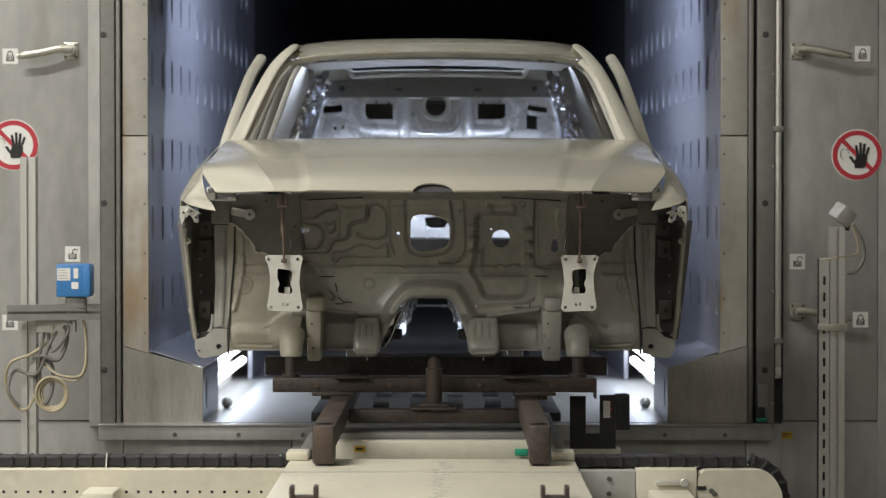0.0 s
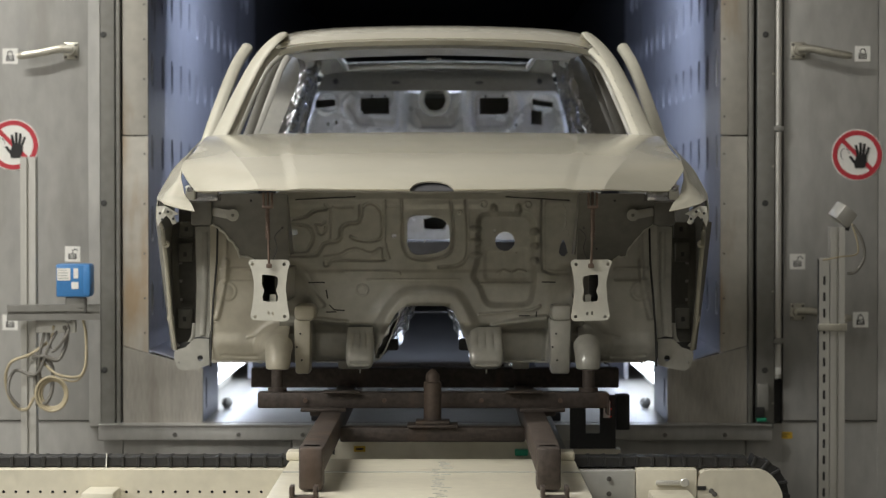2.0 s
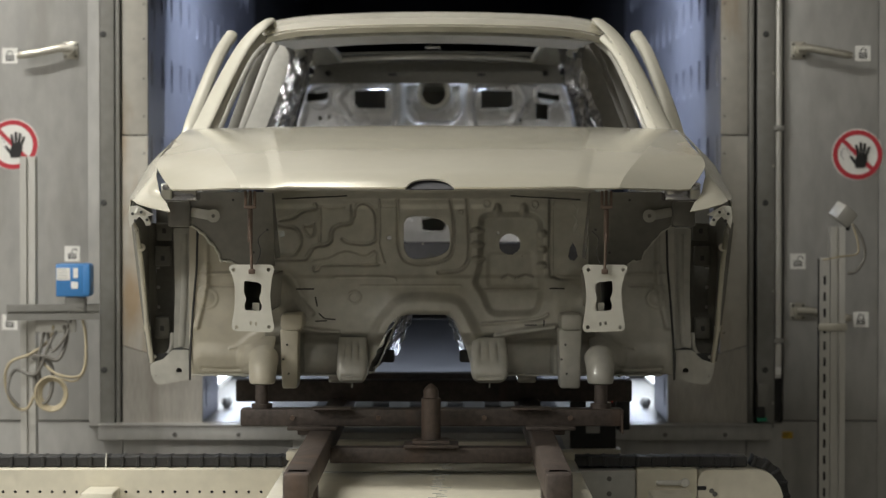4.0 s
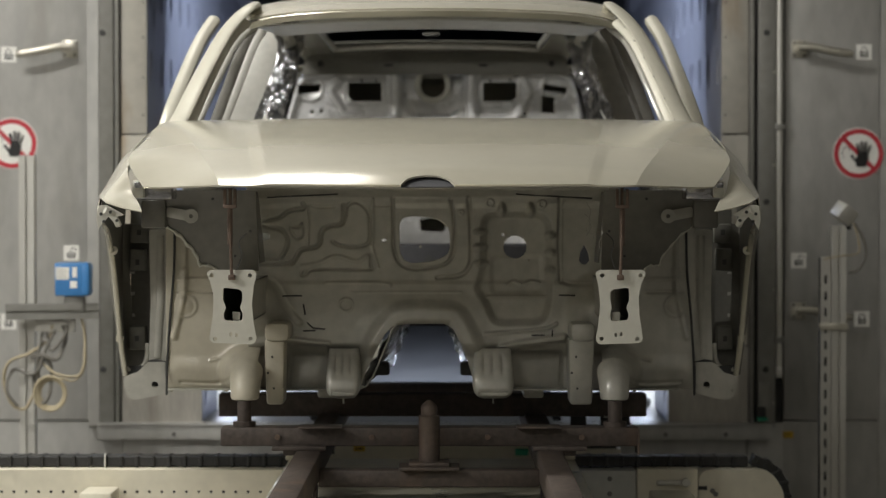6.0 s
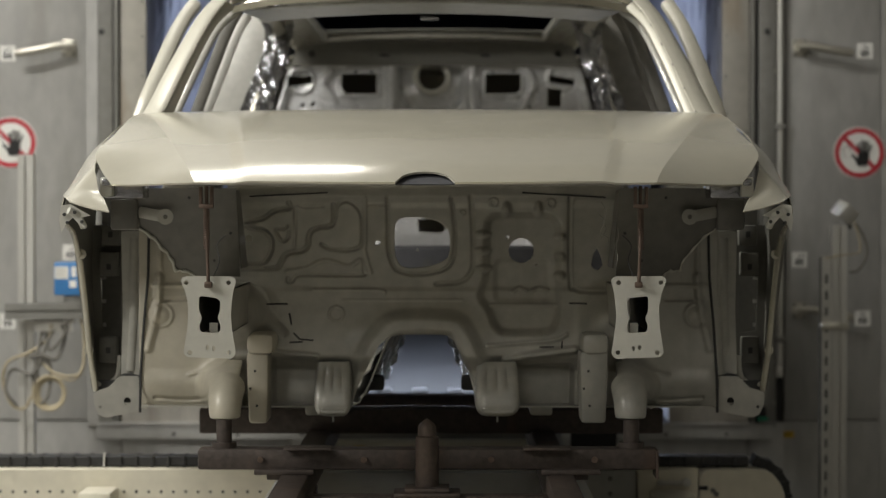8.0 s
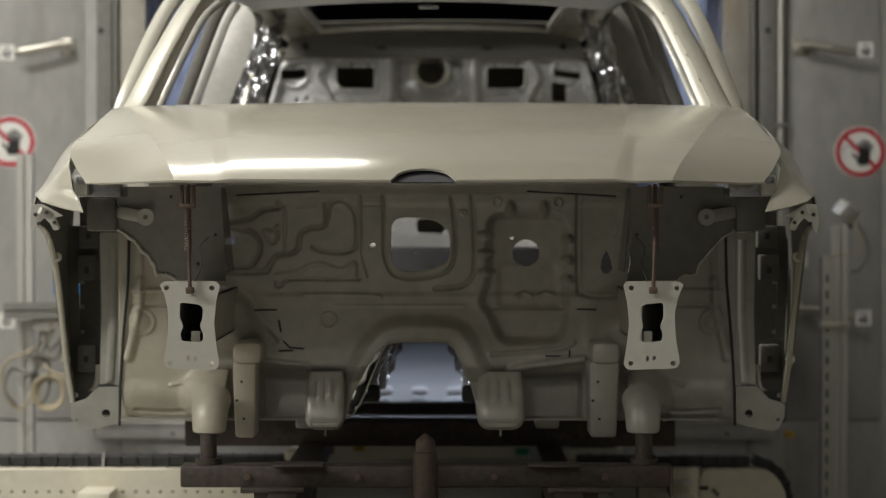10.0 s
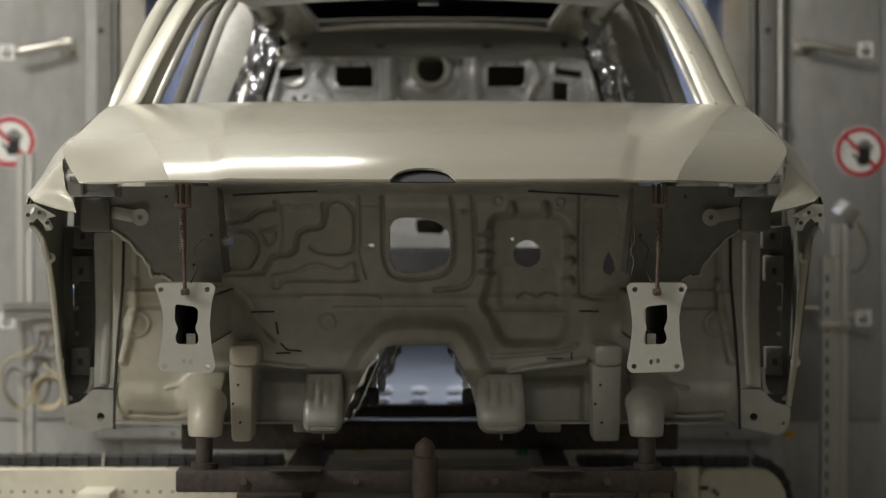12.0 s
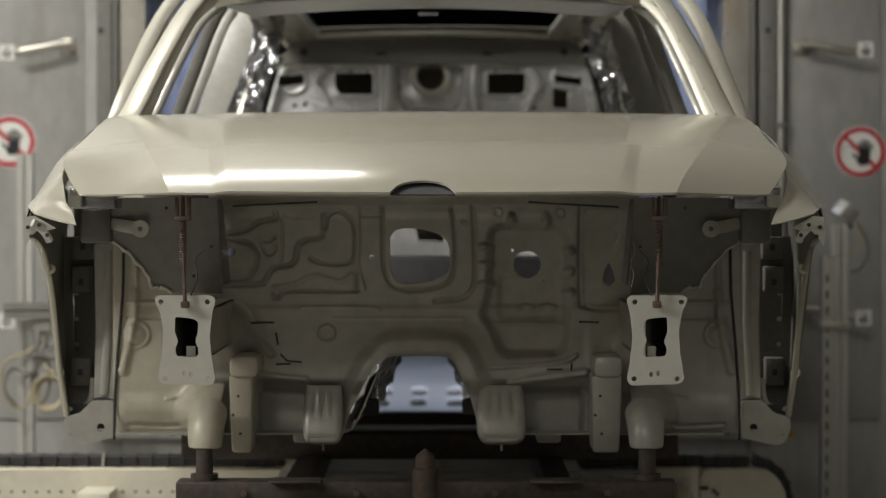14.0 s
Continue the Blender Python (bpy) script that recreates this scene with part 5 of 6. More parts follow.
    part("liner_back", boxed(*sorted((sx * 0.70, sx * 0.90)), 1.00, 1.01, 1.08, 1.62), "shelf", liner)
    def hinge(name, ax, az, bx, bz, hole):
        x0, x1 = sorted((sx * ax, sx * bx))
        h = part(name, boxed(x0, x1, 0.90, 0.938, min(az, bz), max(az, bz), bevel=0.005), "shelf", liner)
        part("square_hole", boxed((x0 + x1) / 2 - 0.006, (x0 + x1) / 2 + 0.006, 0.898, 0.90, hole - 0.008, hole + 0.008), "groove", h)
    hinge("hinge_plate", 0.8876, 1.4805, 0.8367, 1.537, 1.5116)
    hinge("hinge_plate", 0.8918, 1.3986, 0.8424, 1.4636, 1.424)
    hinge("hinge_plate", 0.8932, 1.1641, 0.8452, 1.2348, 1.198)
    hook = flipped(sx, [(0.8351, 0.88, 1.1853), (0.838, 0.88, 1.1431), (0.8506, 0.88, 1.1178), (0.8772, 0.87, 1.1073), (0.8925, 0.86, 1.111)])
    part("curved_edge", strip(bmesh.new(), smooth_path(hook, 5), 0.014, 0.012), "inner_pale", liner)
    slots = bmesh.new()
    for py in [1.462, 1.3934, 1.3291, 1.2648]:
        box(slots, *sorted((sx * 0.905, sx * 0.885)), 0.968, 0.974, py - 0.006, py + 0.004)
    part("liner_notches", slots, "inner", liner)["kind"] = "stuff"
    # spring rod that holds the bonnet down
    rod = part("spring_rod", tube(bmesh.new(), [(sx * (0.504), -0.012, 1.4027), (sx * (0.5076), -0.012, 1.5106), (sx * (0.5088), 0.0, 1.6364)], 0.0042, 8), "rod", car, "brown spring rod between bonnet and bumper plate")
    rod.location.x = plate_.location.x
    coil = [(sx * (0.5088) + 0.0068 * math.cos(a), -0.008 + 0.0068 * math.sin(a), 1.490 + 0.097 * a / 120) for a in [120 * i / 260 for i in range(261)]]
    part("spring", tube(bmesh.new(), coil, 0.0019, 5), "rod", rod)
    part("rod_nut", boxed(sx * (0.504) - 0.009, sx * (0.504) + 0.009, -0.022, -0.004, 1.4003, 1.4147, bevel=0.003), "rod", rod)
    for d in (-0.013, 0.013):
        part("spring_fork", boxed(sx * (0.5088) + d - 0.004, sx * (0.5088) + d + 0.004, -0.016, 0.0, 1.5873, 1.6352, bevel=0.002), "rod", rod)
    part("spring_cap", boxed(sx * (0.5088) - 0.017, sx * (0.5088) + 0.017, -0.018, 0.002, 1.5849, 1.5945, bevel=0.002), "rod", rod)
    wire = flipped(sx, [(0.4921, -0.01, 1.427), (0.4841, 0.05, 1.4612), (0.4934, 0.08, 1.497), (0.4727, 0.08, 1.5213)])
    part("tie_wire", tube(bmesh.new(), smooth_path(wire, 5), 0.0014, 5), "groove", rod)


def firewall(car):
    f = Pressing(-0.5249, 0.5106, 1.035, 1.70, 0.0030, 0.72)
    # the cowl over it, the stepped middle band and the toe board that leans away below
    f.Y -= 0.035 * ease((f.Z - 1.612) / 0.03)
    f.Y += 0.006 * ease((f.Z - 1.362) / 0.016) * ease((1.60 - f.Z) / 0.02)
    f.Y += 0.05 * ease((1.20 - f.Z) / 0.05)
    f.rumple(0.11, 0.0016)
    # rolled edge round the tunnel
    arch = [(-0.1960, 1.0673), (-0.1741, 1.1426), (-0.1508, 1.2001), (-0.1193, 1.2467), (-0.0755, 1.2768), (0.0478, 1.2768), (0.0779, 1.2604), (0.1108, 1.1974), (0.1327, 1.1426), (0.1601, 1.0673)]
    f.ridge(arch, 0.090, 0.034)
    f.ridge(arch, 0.170, 0.014)
    # bulges where the rails meet the wall
    f.dome((-0.5068, 1.3069), 0.125, 0.105, 0.085)
    f.dome((0.4791, 1.2796), 0.105, 0.125, 0.085)
    f.ridge([(-0.5068, 1.3864), (-0.4452, 1.3617), (-0.4110, 1.2933), (-0.3795, 1.2549)], 0.03, -0.008)
    # beads and channels of the half behind the brake booster
    f.ridge([(-0.3671, 1.5973), (-0.3658, 1.5836), (-0.4069, 1.5754), (-0.4356, 1.5562), (-0.4794, 1.5466), (-0.4890, 1.5384), (-0.4589, 1.5288), (-0.4315, 1.5233), (-0.4137, 1.5014), (-0.4137, 1.4713), (-0.4315, 1.4411), (-0.4521, 1.4343), (-0.4822, 1.4357)], 0.015, -0.011)
    f.pocket([(-0.4972, 1.5370), (-0.4288, 1.5233), (-0.4151, 1.4987), (-0.4151, 1.4685), (-0.4370, 1.4357), (-0.4972, 1.4329)], 0.007, 0.008)
    f.ridge([(-0.2494, 1.5918), (-0.2507, 1.5466), (-0.2644, 1.5356), (-0.2877, 1.5329), (-0.3083, 1.5233), (-0.3165, 1.5055), (-0.3179, 1.4850), (-0.3329, 1.4713), (-0.3603, 1.4672), (-0.3767, 1.4603), (-0.3904, 1.4370), (-0.4069, 1.4247), (-0.5000, 1.4233)], 0.017, -0.013)
    f.ridge([(-0.2439, 1.5603), (-0.2398, 1.5890), (-0.2193, 1.6014), (-0.1960, 1.5932), (-0.1768, 1.5671), (-0.1741, 1.5261), (-0.1782, 1.4850), (-0.2124, 1.4726), (-0.2603, 1.4768), (-0.2809, 1.4877)], 0.013, -0.009)
    f.ridge([(-0.3699, 1.5384), (-0.3795, 1.5288), (-0.4014, 1.5288), (-0.3986, 1.5124), (-0.3836, 1.4959), (-0.3699, 1.5055), (-0.3685, 1.5233)], 0.010, -0.008)
    f.ridge([(-0.3521, 1.5877), (-0.3507, 1.5397), (-0.3535, 1.4740)], 0.009, -0.006)
    f.ridge([(-0.3425, 1.5918), (-0.3220, 1.5863), (-0.2740, 1.5890)], 0.010, -0.004)
    f.ridge([(-0.3713, 1.4001), (-0.3699, 1.3891), (-0.3576, 1.3918), (-0.3493, 1.4028), (-0.3220, 1.4069), (-0.1795, 1.4069), (-0.1713, 1.4165), (-0.1713, 1.4466)], 0.011, -0.009)
    f.ridge([(-0.3713, 1.4165), (-0.3220, 1.4247), (-0.2877, 1.4411), (-0.2603, 1.4439), (-0.2124, 1.4302), (-0.1823, 1.4466)], 0.016, 0.005)
    f.ridge([(-0.3014, 1.3686), (-0.1371, 1.3686), (-0.1138, 1.3590)], 0.008, 0.005)
    # the frame of the steering opening
    f.ridge([(-0.1658, 1.6110), (-0.1658, 1.4987), (-0.1672, 1.4768), (-0.1604, 1.4439), (-0.1508, 1.4138)], 0.010, 0.007)
    f.ridge([(-0.1083, 1.6137), (-0.1070, 1.5397), (-0.1056, 1.4713), (-0.0919, 1.4302), (-0.0686, 1.4138), (-0.0275, 1.4083), (0.0341, 1.4192), (0.0615, 1.4439), (0.0697, 1.4987), (0.0656, 1.5671), (0.0587, 1.6082)], 0.013, -0.011)
    f.ridge([(0.1108, 1.6137), (0.1163, 1.5397), (0.1176, 1.4439), (0.1080, 1.4097), (0.0820, 1.3891), (0.0204, 1.3836)], 0.016, -0.010)
    f.ridge([(-0.1576, 1.5904), (-0.1138, 1.5904)], 0.008, -0.005)
    # the deep pan with its lugs
    f.pocket([(0.1546, 1.5644), (0.3148, 1.5644), (0.3408, 1.5425), (0.3436, 1.3206), (0.3299, 1.2549), (0.1820, 1.2522), (0.1573, 1.3206), (0.1327, 1.3480), (0.1519, 1.4028)], 0.034, 0.026, 0.03)
    f.pocket([(0.1765, 1.4439), (0.3217, 1.4439), (0.3244, 1.3371), (0.1765, 1.3371)], 0.008, 0.02)
    f.dome((0.2053, 1.5781), 0.016, 0.026, 0.030)
    f.dome((0.2888, 1.5781), 0.016, 0.026, 0.030)
    for at in ((0.3463, 1.5055), (0.3463, 1.4548), (0.3463, 1.4055)):
        f.dome(at, 0.018, 0.015, 0.030)
    for at in ((0.1436, 1.5151), (0.1436, 1.4713), (0.1464, 1.4247)):
        f.dome(at, 0.026, 0.013, 0.030)
    f.ridge([(0.2231, 1.3617), (0.2395, 1.3727), (0.2600, 1.3645)], 0.012, 0.007)
    f.ridge([(0.2737, 1.3645), (0.2915, 1.3727), (0.3148, 1.3672)], 0.012, 0.007)
    f.ridge([(0.1642, 1.3275), (0.3354, 1.3275)], 0.012, 0.006)
    for at, r in (((0.1710, 1.5986), 0.010), ((0.3217, 1.5959), 0.010), ((-0.2425, 1.3056), 0.019), ((0.0902, 1.5712), 0.005)):
        f.ring(at, r, 0.007, 0.006)
    f.ridge([(0.3723, 1.6137), (0.3723, 1.3960), (0.3847, 1.3699), (0.4203, 1.3631), (0.4997, 1.3645)], 0.014, -0.010)
    f.pocket([(0.3764, 1.6082), (0.5134, 1.6082), (0.5134, 1.3672), (0.3764, 1.3672)], 0.010, 0.012)
    # ledges over the hollows beside the tunnel
    f.ridge([(-0.4110, 1.2083), (-0.3493, 1.2001), (-0.2946, 1.1947)], 0.020, 0.012)
    f.pocket([(-0.4110, 1.1905), (-0.2946, 1.1878), (-0.2946, 1.0468), (-0.4110, 1.0468)], 0.035, 0.012, 0.015)
    f.ridge([(0.2053, 1.1810), (0.2806, 1.1974), (0.3833, 1.2111)], 0.030, 0.020)
    f.pocket([(0.2190, 1.1645), (0.3833, 1.1700), (0.3792, 1.0468), (0.2094, 1.0468)], 0.050, 0.014, 0.015)
    f.ridge([(0.1573, 1.2220), (0.3217, 1.2357), (0.3627, 1.2522)], 0.014, 0.010)
    f.ridge([(-0.2261, 1.3412), (-0.0755, 1.3412), (0.0889, 1.3412)], 0.006, 0.003)
    opening = [(-0.0892, 1.5397), (-0.0768, 1.5562), (-0.0563, 1.5603), (-0.0138, 1.5589), (0.0272, 1.5480), (0.0492, 1.5302), (0.0560, 1.5124), (0.0560, 1.4644), (0.0450, 1.4466), (0.0067, 1.4302), (-0.0549, 1.4247), (-0.0755, 1.4329), (-0.0878, 1.4576)]
    f.cut([(p.x, p.z) for p in round_path([(a, 0, b) for a, b in opening], 0.012)])
    f.cut(oval(*(0.2450, 1.4713), 0.033, 0.033, 32))
    f.cut(oval(*(0.2094, 1.5069), 0.0042, 0.0042, 10))
    f.cut(oval(*(-0.4740, 1.5028), 0.0100, 0.0100, 16))
    f.cut(oval(*(-0.5164, 1.5370), 0.0150, 0.0190, 18))
    f.cut(oval(*(0.4997, 1.4987), 0.0210, 0.0500, 22))
    f.cut([(0.4435, 1.4768), (0.4531, 1.4576), (0.4586, 1.4329), (0.4477, 1.4206), (0.4367, 1.4220), (0.4285, 1.4329), (0.4340, 1.4603)])
    f.cut(oval(*(-0.1343, 1.4918), 0.0075, 0.0055, 12))
    f.edge = [(-0.5249, 1.70), (-0.5249, 1.055), (-0.2946, 1.0577), (-0.2042, 1.0577), (-0.1823, 1.1221), (-0.1508, 1.1837), (-0.1302, 1.2220), (-0.1056, 1.2467), (-0.0755, 1.2522), (0.0409, 1.2522), (0.0656, 1.2385), (0.0861, 1.1974), (0.1080, 1.1426), (0.1299, 1.0577), (0.2395, 1.0577), (0.5106, 1.055), (0.5106, 1.70)]
    wall = pressed("firewall", f, "inner", car, "olive-grey primed firewall with pressed beads and a deep pan")
    for at in ((-0.2343, 1.4973), (-0.1357, 1.5699), (0.2833, 1.4329), (-0.2946, 1.6178), (-0.0289, 1.4726)):
        stud = part("weld_stud", disc(bmesh.new(), 0, 0, 0, 0.0038, 0.006, 10), "sealer", wall)
        stud.location = (at[0], 0.738, at[1])
    # open seams left black by the sealer
    seams = (((-0.470, 1.614), (-0.265, 1.624)), ((0.2462, 1.6238), (0.4653, 1.6115)), ((-0.4247, 1.3316), (-0.3699, 1.3316)), ((-0.3658, 1.3069), (-0.3603, 1.2768)), ((-0.3548, 1.2549), (-0.3384, 1.2385)), ((-0.3384, 1.2385), (-0.3028, 1.2357)), ((-0.3658, 1.2303), (-0.3302, 1.2316)), ((0.3696, 1.3330), (0.4148, 1.3330)), ((0.2915, 1.2179), (0.3299, 1.2179)), ((0.3504, 1.2166), (0.3518, 1.2330)), ((0.4038, 1.2275), (0.4093, 1.1974)))
    nx, nz = f.nx, f.nz
    for a, b in seams:
        path = []
        for k in range(7):
            x, z = a[0] + (b[0] - a[0]) * k / 6, a[1] + (b[1] - a[1]) * k / 6
            i = int(round((x + 0.5249) / (0.5106 + 0.5249) * nx))
            j = int(round((z - 1.035) / (1.70 - 1.035) * nz))
            path.append((x, float(f.Y[i, j]) - 0.0015, z))
        part("open_seam", strip(bmesh.new(), path, 0.0045, 0.004), "groove", wall)
    # torque boxes: tapered cups with three pressed fingers and a rimmed foot
    for sx, x0, x1 in ((-1, (-0.2932, 2.0875)[0], (-0.2028, 2.0875)[0]), (1, (0.1245, 2.0875)[0], (0.2354, 2.0875)[0])):
        xm, hw = (x0 + x1) / 2, (x1 - x0) / 2
        def cup(u, v):
            s = 2 * u - 1
            a = math.copysign(min(1.0, abs(s) * 1.30), s)
            back = max(0.0, abs(s) - 0.77) / 0.23
            w = hw * curve(((0, 0.88), (0.3, 0.95), (0.7, 1.0), (0.88, 0.90), (1, 0.60)), v)
            y = curve(((0, 0.710), (0.2, 0.675), (0.45, 0.645), (0.85, 0.628), (0.95, 0.638), (1, 0.68)), v)
            y += 0.012 * sum(math.exp(-((a - c) / 0.13) ** 2) for c in (-0.5, 0.0, 0.5)) * math.exp(-((v - 0.30) / 0.15) ** 2)
            y += 0.005 * max(0, 1 - abs(v - 0.86) / 0.06) * (abs(a) < 0.8)
            return (xm + a * w, y + 0.010 * abs(a) ** 6 + 0.16 * back, 1.178 - 0.136 * v)
        lb = part("torque_box", sheet(cup, 44, 36, 0.003), "inner", wall)
        part("foot_rim", tube(bmesh.new(), round_path([(xm - hw * 0.60, 0.638, 1.049), (xm + hw * 0.60, 0.638, 1.049), (xm + hw * 0.72, 0.630, 1.064), (xm - hw * 0.72, 0.630, 1.064)], 0.006) + [Vector((xm - hw * 0.58, 0.638, 1.049))], 0.0028, 6), "inner", lb)
        part("drain_pin", tube(bmesh.new(), [(xm, 0.66, 1.045), (xm, 0.66, 1.026)], 0.0025, 6), "inner", lb)


def underbody(car):
    # floor with the centre tunnel
    def pan(u, v):
        s = 2 * u - 1
        a = abs(s)
        x = 0.74 * s
        z = lerp(((0, 1.262), (0.095, 1.262), (0.125, 1.235), (0.215, 1.075), (0.26, 1.062), (1, 1.062)), a)
        return (x - 0.018, 0.727 + 2.75 * v, z - 0.02 * v)
    part("floor_pan", sheet(pan, 80, 16, 0.004), "inner", car)
    for sx in (-1, 1):
        liner = sheet(lambda u, v: (sx * (0.082 - 0.030 * v + (0.105 - 0.045 * v) * u + 0.009 * math.sin(v * 31 + 3 * u) + 0.006 * math.sin(u * 23 + v * 9)) - 0.014, 0.728 + 1.0 * v, 1.247 - 0.175 * u + 0.004 * math.sin(v * 55 + u * 9)), 10, 36, 0.002)
        part("heat_shield", liner, "shield", car, "crinkled bright tunnel liner")
        part("floor_rail", boxed(sx * 0.30 - 0.03, sx * 0.30 + 0.03, 0.8, 3.2, 1.030, 1.058, bevel=0.008), "inner", car)
        part("seat_crossmember", boxed(*sorted((sx * 0.17, sx * 0.74)), 1.65, 1.77, 1.065, 1.13, bevel=0.012), "inner", car)
        part("tunnel_bracket", boxed(sx * 0.135 - 0.018 - 0.03, sx * 0.135 - 0.018 + 0.03, 0.95, 1.0, 1.085, 1.125, bevel=0.008), "groove", car)


def cabin(car):
    # rear bulkhead: a drawn sheet with openings, and the boot behind it
    f = Pressing(-0.62, 0.62, 1.10, 2.125, 0.005, 3.5)
    f.rumple(0.16, 0.006, 1.7)
    f.ridge([(-0.6001, 1.9167), (-0.5674, 2.0298), (-0.5372, 2.0927), (-0.4367, 2.1254), (-0.3361, 2.1354), (-0.2105, 2.1405)], 0.045, 0.030)
    f.ridge([(0.5814, 1.9167), (0.5638, 2.0298), (0.5311, 2.1053), (0.4431, 2.1254), (0.3426, 2.1354), (0.1666, 2.1405)], 0.045, 0.030)
    f.ridge([(-0.1677, 2.1555), (-0.1627, 2.0047), (-0.1753, 1.9042)], 0.060, 0.040)
    f.ridge([(0.1465, 2.1555), (0.1415, 2.0047), (0.1565, 1.9042)], 0.060, 0.040)
    f.ridge([(-0.3965, 2.0927), (-0.4266, 2.0500), (-0.3914, 1.9921), (-0.3563, 1.9494), (-0.1853, 1.9343)], 0.050, 0.022)
    f.ridge([(0.3426, 2.1053), (0.3727, 2.0500), (0.3476, 1.9921), (0.3124, 1.9419), (0.1540, 1.9343)], 0.050, 0.022)
    f.pocket([(-0.3663, 2.0902), (-0.2054, 2.0902), (-0.2054, 1.9947), (-0.3663, 1.9947)], -0.015, 0.02)
    f.pocket([(0.1767, 2.0902), (0.3375, 2.0902), (0.3375, 1.9947), (0.1767, 1.9947)], -0.015, 0.02)
    f.pocket([(-0.1350, 2.1505), (0.1038, 2.1505), (0.1038, 1.9921), (0.0661, 1.9494), (-0.0973, 1.9494), (-0.1350, 1.9921)], 0.05, 0.02)
    for at in ((-0.5071, 2.0600), (0.4758, 2.0701)):
        f.ring(at, 0.045, 0.03, 0.012)
    f.cut([(-0.3537, 2.0852), (-0.2205, 2.0852), (-0.2205, 2.0097), (-0.3361, 2.0097), (-0.3537, 2.0298)])
    f.cut([(0.1917, 2.0852), (0.3250, 2.0852), (0.3250, 2.0248), (0.3074, 2.0097), (0.1917, 2.0097)])
    f.cut([(-0.5574, 2.0726), (-0.4669, 2.0801), (-0.4669, 2.0474), (-0.5574, 2.0374)])
    f.cut([(0.4331, 2.0801), (0.5286, 2.0650), (0.5286, 2.0399), (0.4331, 2.0550)])
    f.cut([(0.4280, 2.0298), (0.4783, 2.0248), (0.4783, 1.9595), (0.4280, 1.9645)])
    f.cut([(-0.5071, 1.9745), (-0.4945, 1.9745), (-0.4945, 1.9570), (-0.5071, 1.9570)])
    f.cut([(-0.4694, 1.9796), (-0.4568, 1.9796), (-0.4568, 1.9620), (-0.4694, 1.9620)])
    f.cut(oval(-0.012, 2.075, 0.055, 0.055, 28))
    f.cut([(-0.065, 1.53), (0.02, 1.545), (0.045, 1.52), (0.03, 1.48), (-0.06, 1.485)])
    f.edge = [(-0.62, 1.10), (0.62, 1.10), (0.60, 1.95), (0.555, 2.10), (0.53, 2.122), (-0.53, 2.122), (-0.555, 2.10), (-0.60, 1.95)]
    bulk = pressed("rear_bulkhead", f, "bulkhead", car, "bright primed rear bulkhead with cut openings")
    for x, z in ((-0.30, 2.118), (-0.24, 2.116), (0.22, 2.117), (0.30, 2.118), (-0.38, 1.99), (0.36, 1.985)):
        hole = part("weld_stud", disc(bmesh.new(), 0, 0, 0, 0.006, 0.006, 10), "groove", bulk)
        hole.location = (x, 3.494, z - 0.025)
    beam_holes = ((-0.02, 1.385), (-0.10, 1.36), (0.06, 1.37), (0.27, 1.39))
    for x, z in beam_holes:
        hole = part("beam_hole", disc(bmesh.new(), 0, 0, 0, 0.020, 0.002, 16), "groove", bulk)
        hole.location = (x, 2.599, z)
    ring = [(-0.012 + 0.062 * math.cos(a), 3.50, 2.075 + 0.062 * math.sin(a)) for a in [2 * math.pi * i / 32 for i in range(33)]]
    part("round_flange", tube(bmesh.new(), ring, 0.013, 8, caps=False), "inner_pale", bulk)
    sleeve = bmesh.new()
    bmesh.ops.create_cone(sleeve, cap_ends=False, segments=28, radius1=0.058, radius2=0.058, depth=0.30)
    bmesh.ops.rotate(sleeve, verts=sleeve.verts, matrix=Matrix.Rotation(radians(90), 3, "X"))
    bmesh.ops.translate(sleeve, verts=sleeve.verts, vec=(-0.012, 3.66, 2.075))
    part("sleeve", sleeve, "inner", bulk)
    for sx in (-1, 1):
        part("boot_side", boxed(*sorted((sx * 0.62, sx * 0.63)), 3.51, 4.28, 1.2, 2.10), "inner", car)
    part("boot_top", boxed(-0.62, 0.62, 3.52, 4.28, 2.105, 2.11), "inner", car)
    part("boot_floor", boxed(-0.62, 0.62, 3.5, 4.3, 1.18, 1.2), "inner", car)
    part("rear_panel", boxed(-0.80, 0.80, 4.285, 4.31, 1.12, 2.105, bevel=0.01), "paint", car)
    part("boot_lid", sheet(lambda u, v: ((2 * u - 1) * 0.62, 3.62 + 0.70 * v, 2.16 - 0.22 * v ** 2), 12, 8, 0.004), "paint", car)
    # beam coloured near-black, far darker than the primer round it
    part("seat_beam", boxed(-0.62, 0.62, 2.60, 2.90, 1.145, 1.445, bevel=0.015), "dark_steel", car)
    # dark sheet added under the roof's rear, standing in for shade there
    dark_cover = sheet(lambda u, v: ((2 * u - 1) * 0.52, 3.22 + 0.24 * v, 2.205 + 0.012 * (1 - (2 * u - 1) ** 2) + 0.02 * (1 - v)), 10, 3, 0.004)
    part("rear_roof_dark_cover", dark_cover, "shelf", car)
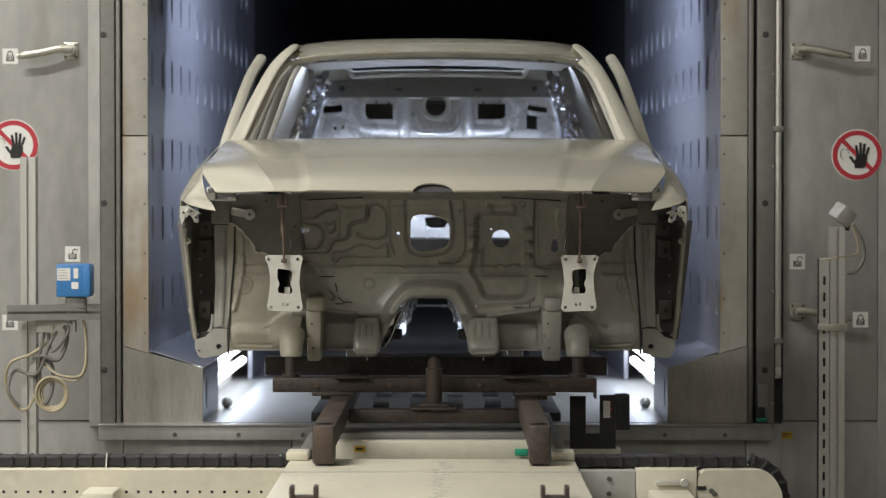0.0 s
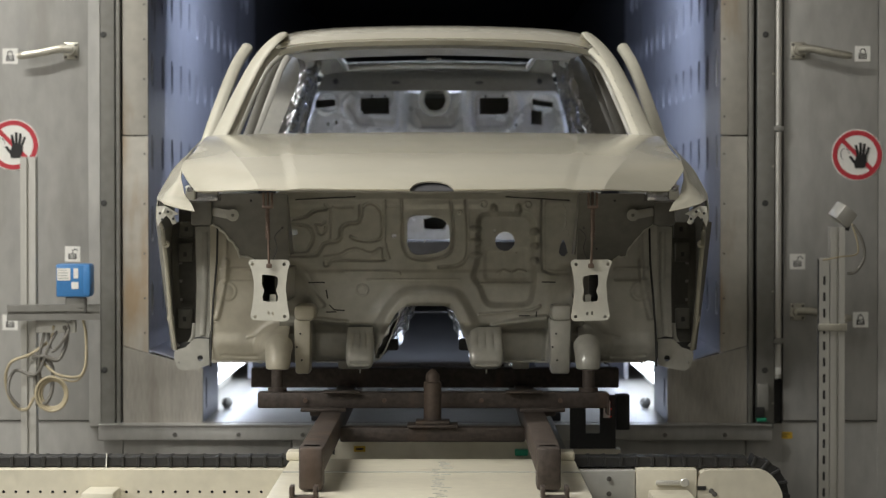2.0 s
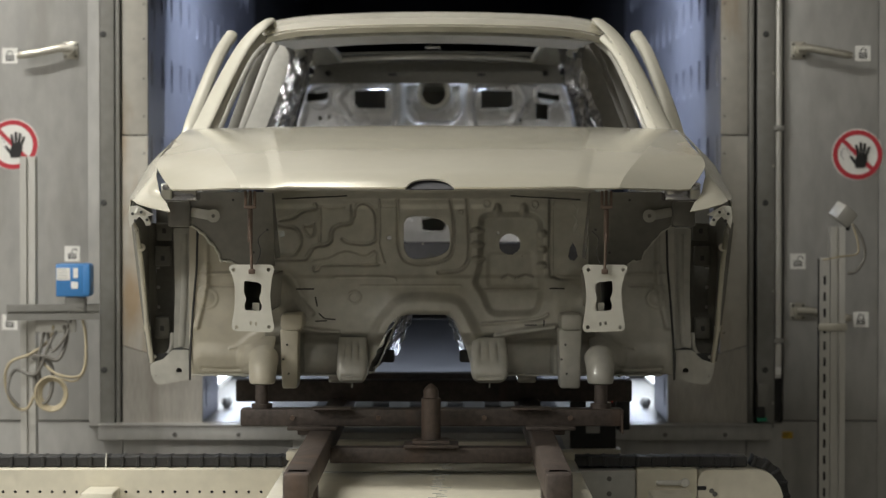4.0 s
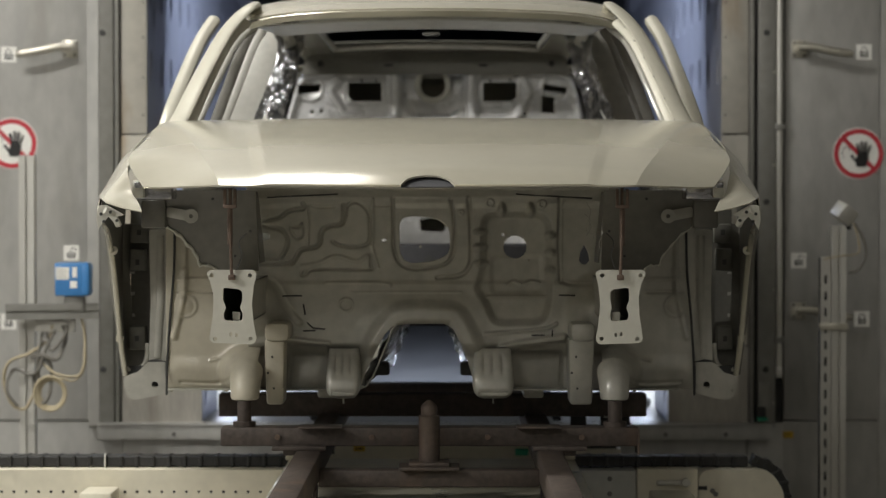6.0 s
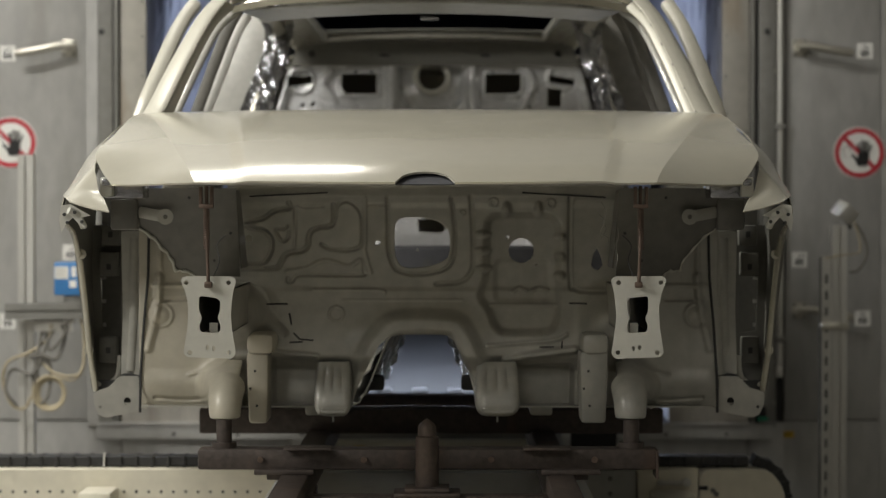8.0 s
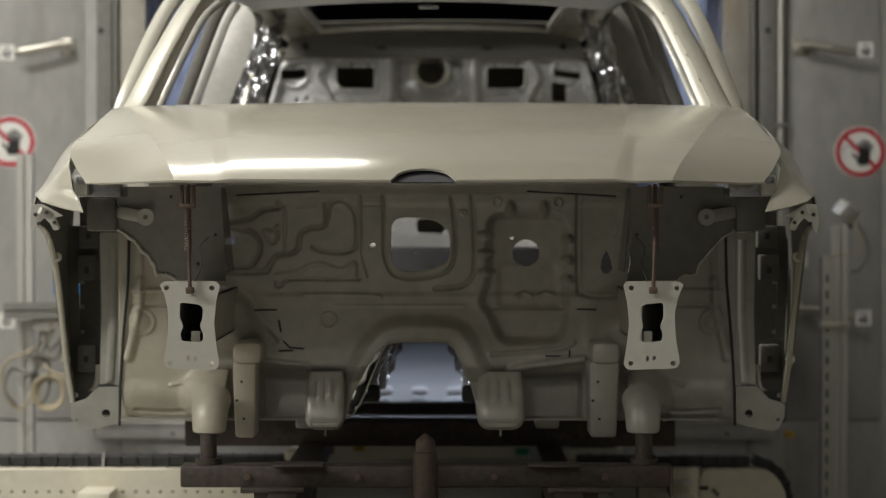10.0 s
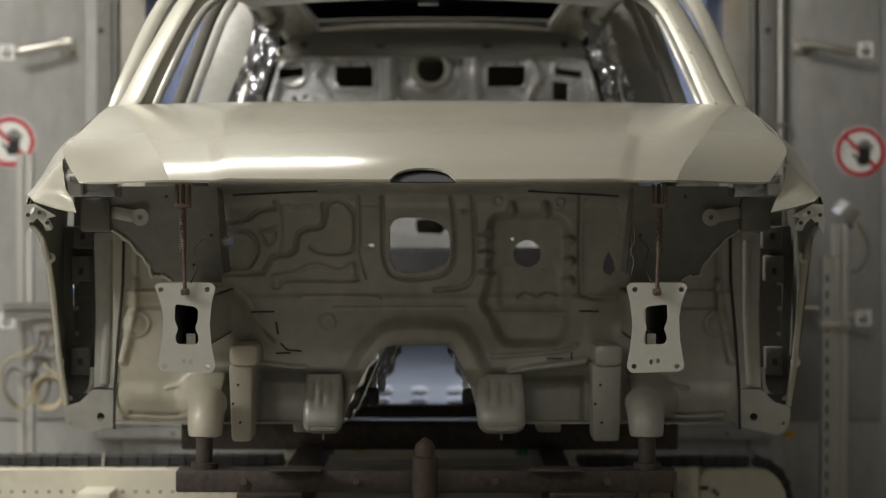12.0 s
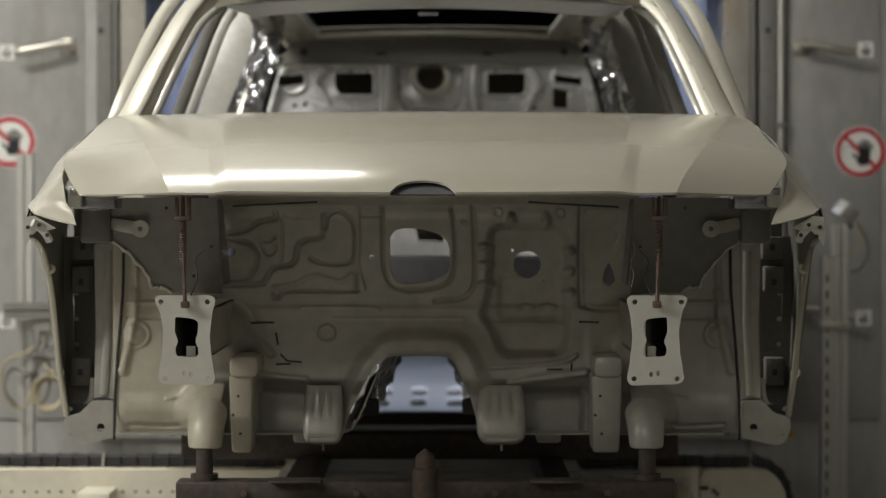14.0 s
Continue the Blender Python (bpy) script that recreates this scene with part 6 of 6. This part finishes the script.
    # parcel shelf edge and the panel over it
    shelf = plate([(-0.545, 2.115), (0.545, 2.115), (0.52, 2.18), (0.47, 2.232), (-0.47, 2.232), (-0.52, 2.18)], [oval(-0.465, 2.158, 0.013, 0.013, 14), oval(0.465, 2.158, 0.013, 0.013, 14), oval(-0.19, 2.152, 0.02, 0.007, 12), oval(0.19, 2.152, 0.02, 0.007, 12)], 3.44, 0.005)
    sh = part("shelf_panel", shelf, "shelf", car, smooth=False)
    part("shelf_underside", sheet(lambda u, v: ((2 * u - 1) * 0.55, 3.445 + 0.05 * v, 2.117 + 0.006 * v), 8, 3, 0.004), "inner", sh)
    # near-black backing behind the shelf's holes
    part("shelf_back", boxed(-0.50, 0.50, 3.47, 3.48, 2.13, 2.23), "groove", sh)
    part("clip", boxed(-0.03, 0.02, 3.425, 3.44, 2.205, 2.215, bevel=0.003), "foil", sh)


def masking_strands(car):
    rng = random.Random(21)
    for i in range(3):
        x, z = 0.40 + rng.uniform(0, 0.05), 1.60 - 0.03 * i
        pts = [(x, 0.02, z)]
        for k in range(4):
            pts.append((pts[-1][0] + rng.uniform(-0.012, 0.022), 0.02 + rng.uniform(-0.01, 0.01), pts[-1][2] - rng.uniform(0.012, 0.03)))
        part("masking_strand", tube(bmesh.new(), smooth_path(pts, 4), 0.0009, 5), "sealer", car, "thin torn masking strand")


SKID = build_skid()
CAR = build_car()
cam.data.dof.use_dof = True
cam.data.dof.focus_object = CAR
cam.data.dof.aperture_fstop = 3.6


# ---- what moves ----
def motions():
    # seconds, how far the body has come, how far it has sunk, the creep of the picture
    table = [(0, 0.0, 0), (0.5, 0.168, 0), (1, 0.335, 0), (1.5, 0.491, 0), (2, 0.658, 0), (2.5, 0.819, 0), (3, 0.983, 0),
             (5.5, 1.744, 0), (6, 1.895, 0), (6.5, 2.040, 0), (7, 2.190, 0), (7.5, 2.329, 0), (8, 2.475, 0),
             (9, 2.705, 0), (10, 2.855, 0), (10.5, 2.891, 0), (11, 2.919, 0), (11.5, 2.945, 0), (12, 2.951, 0), (13, 2.951, 0), (13.25, 2.951, 0.003), (13.5, 2.951, 0.0105), (14, 2.951, 0.0265)]
    rows = []
    for t, s, sink in table:
        b = lerp(((0, 0), (3, 0.03), (10.5, 1), (14, 1)), t)
        rows.append((t, pose(CX, 0.071 * b + (8 - s) / (1 + 0.0075 * b), -sink)))
    walk(CAR, rows)
    walk(SKID, rows)


motions()
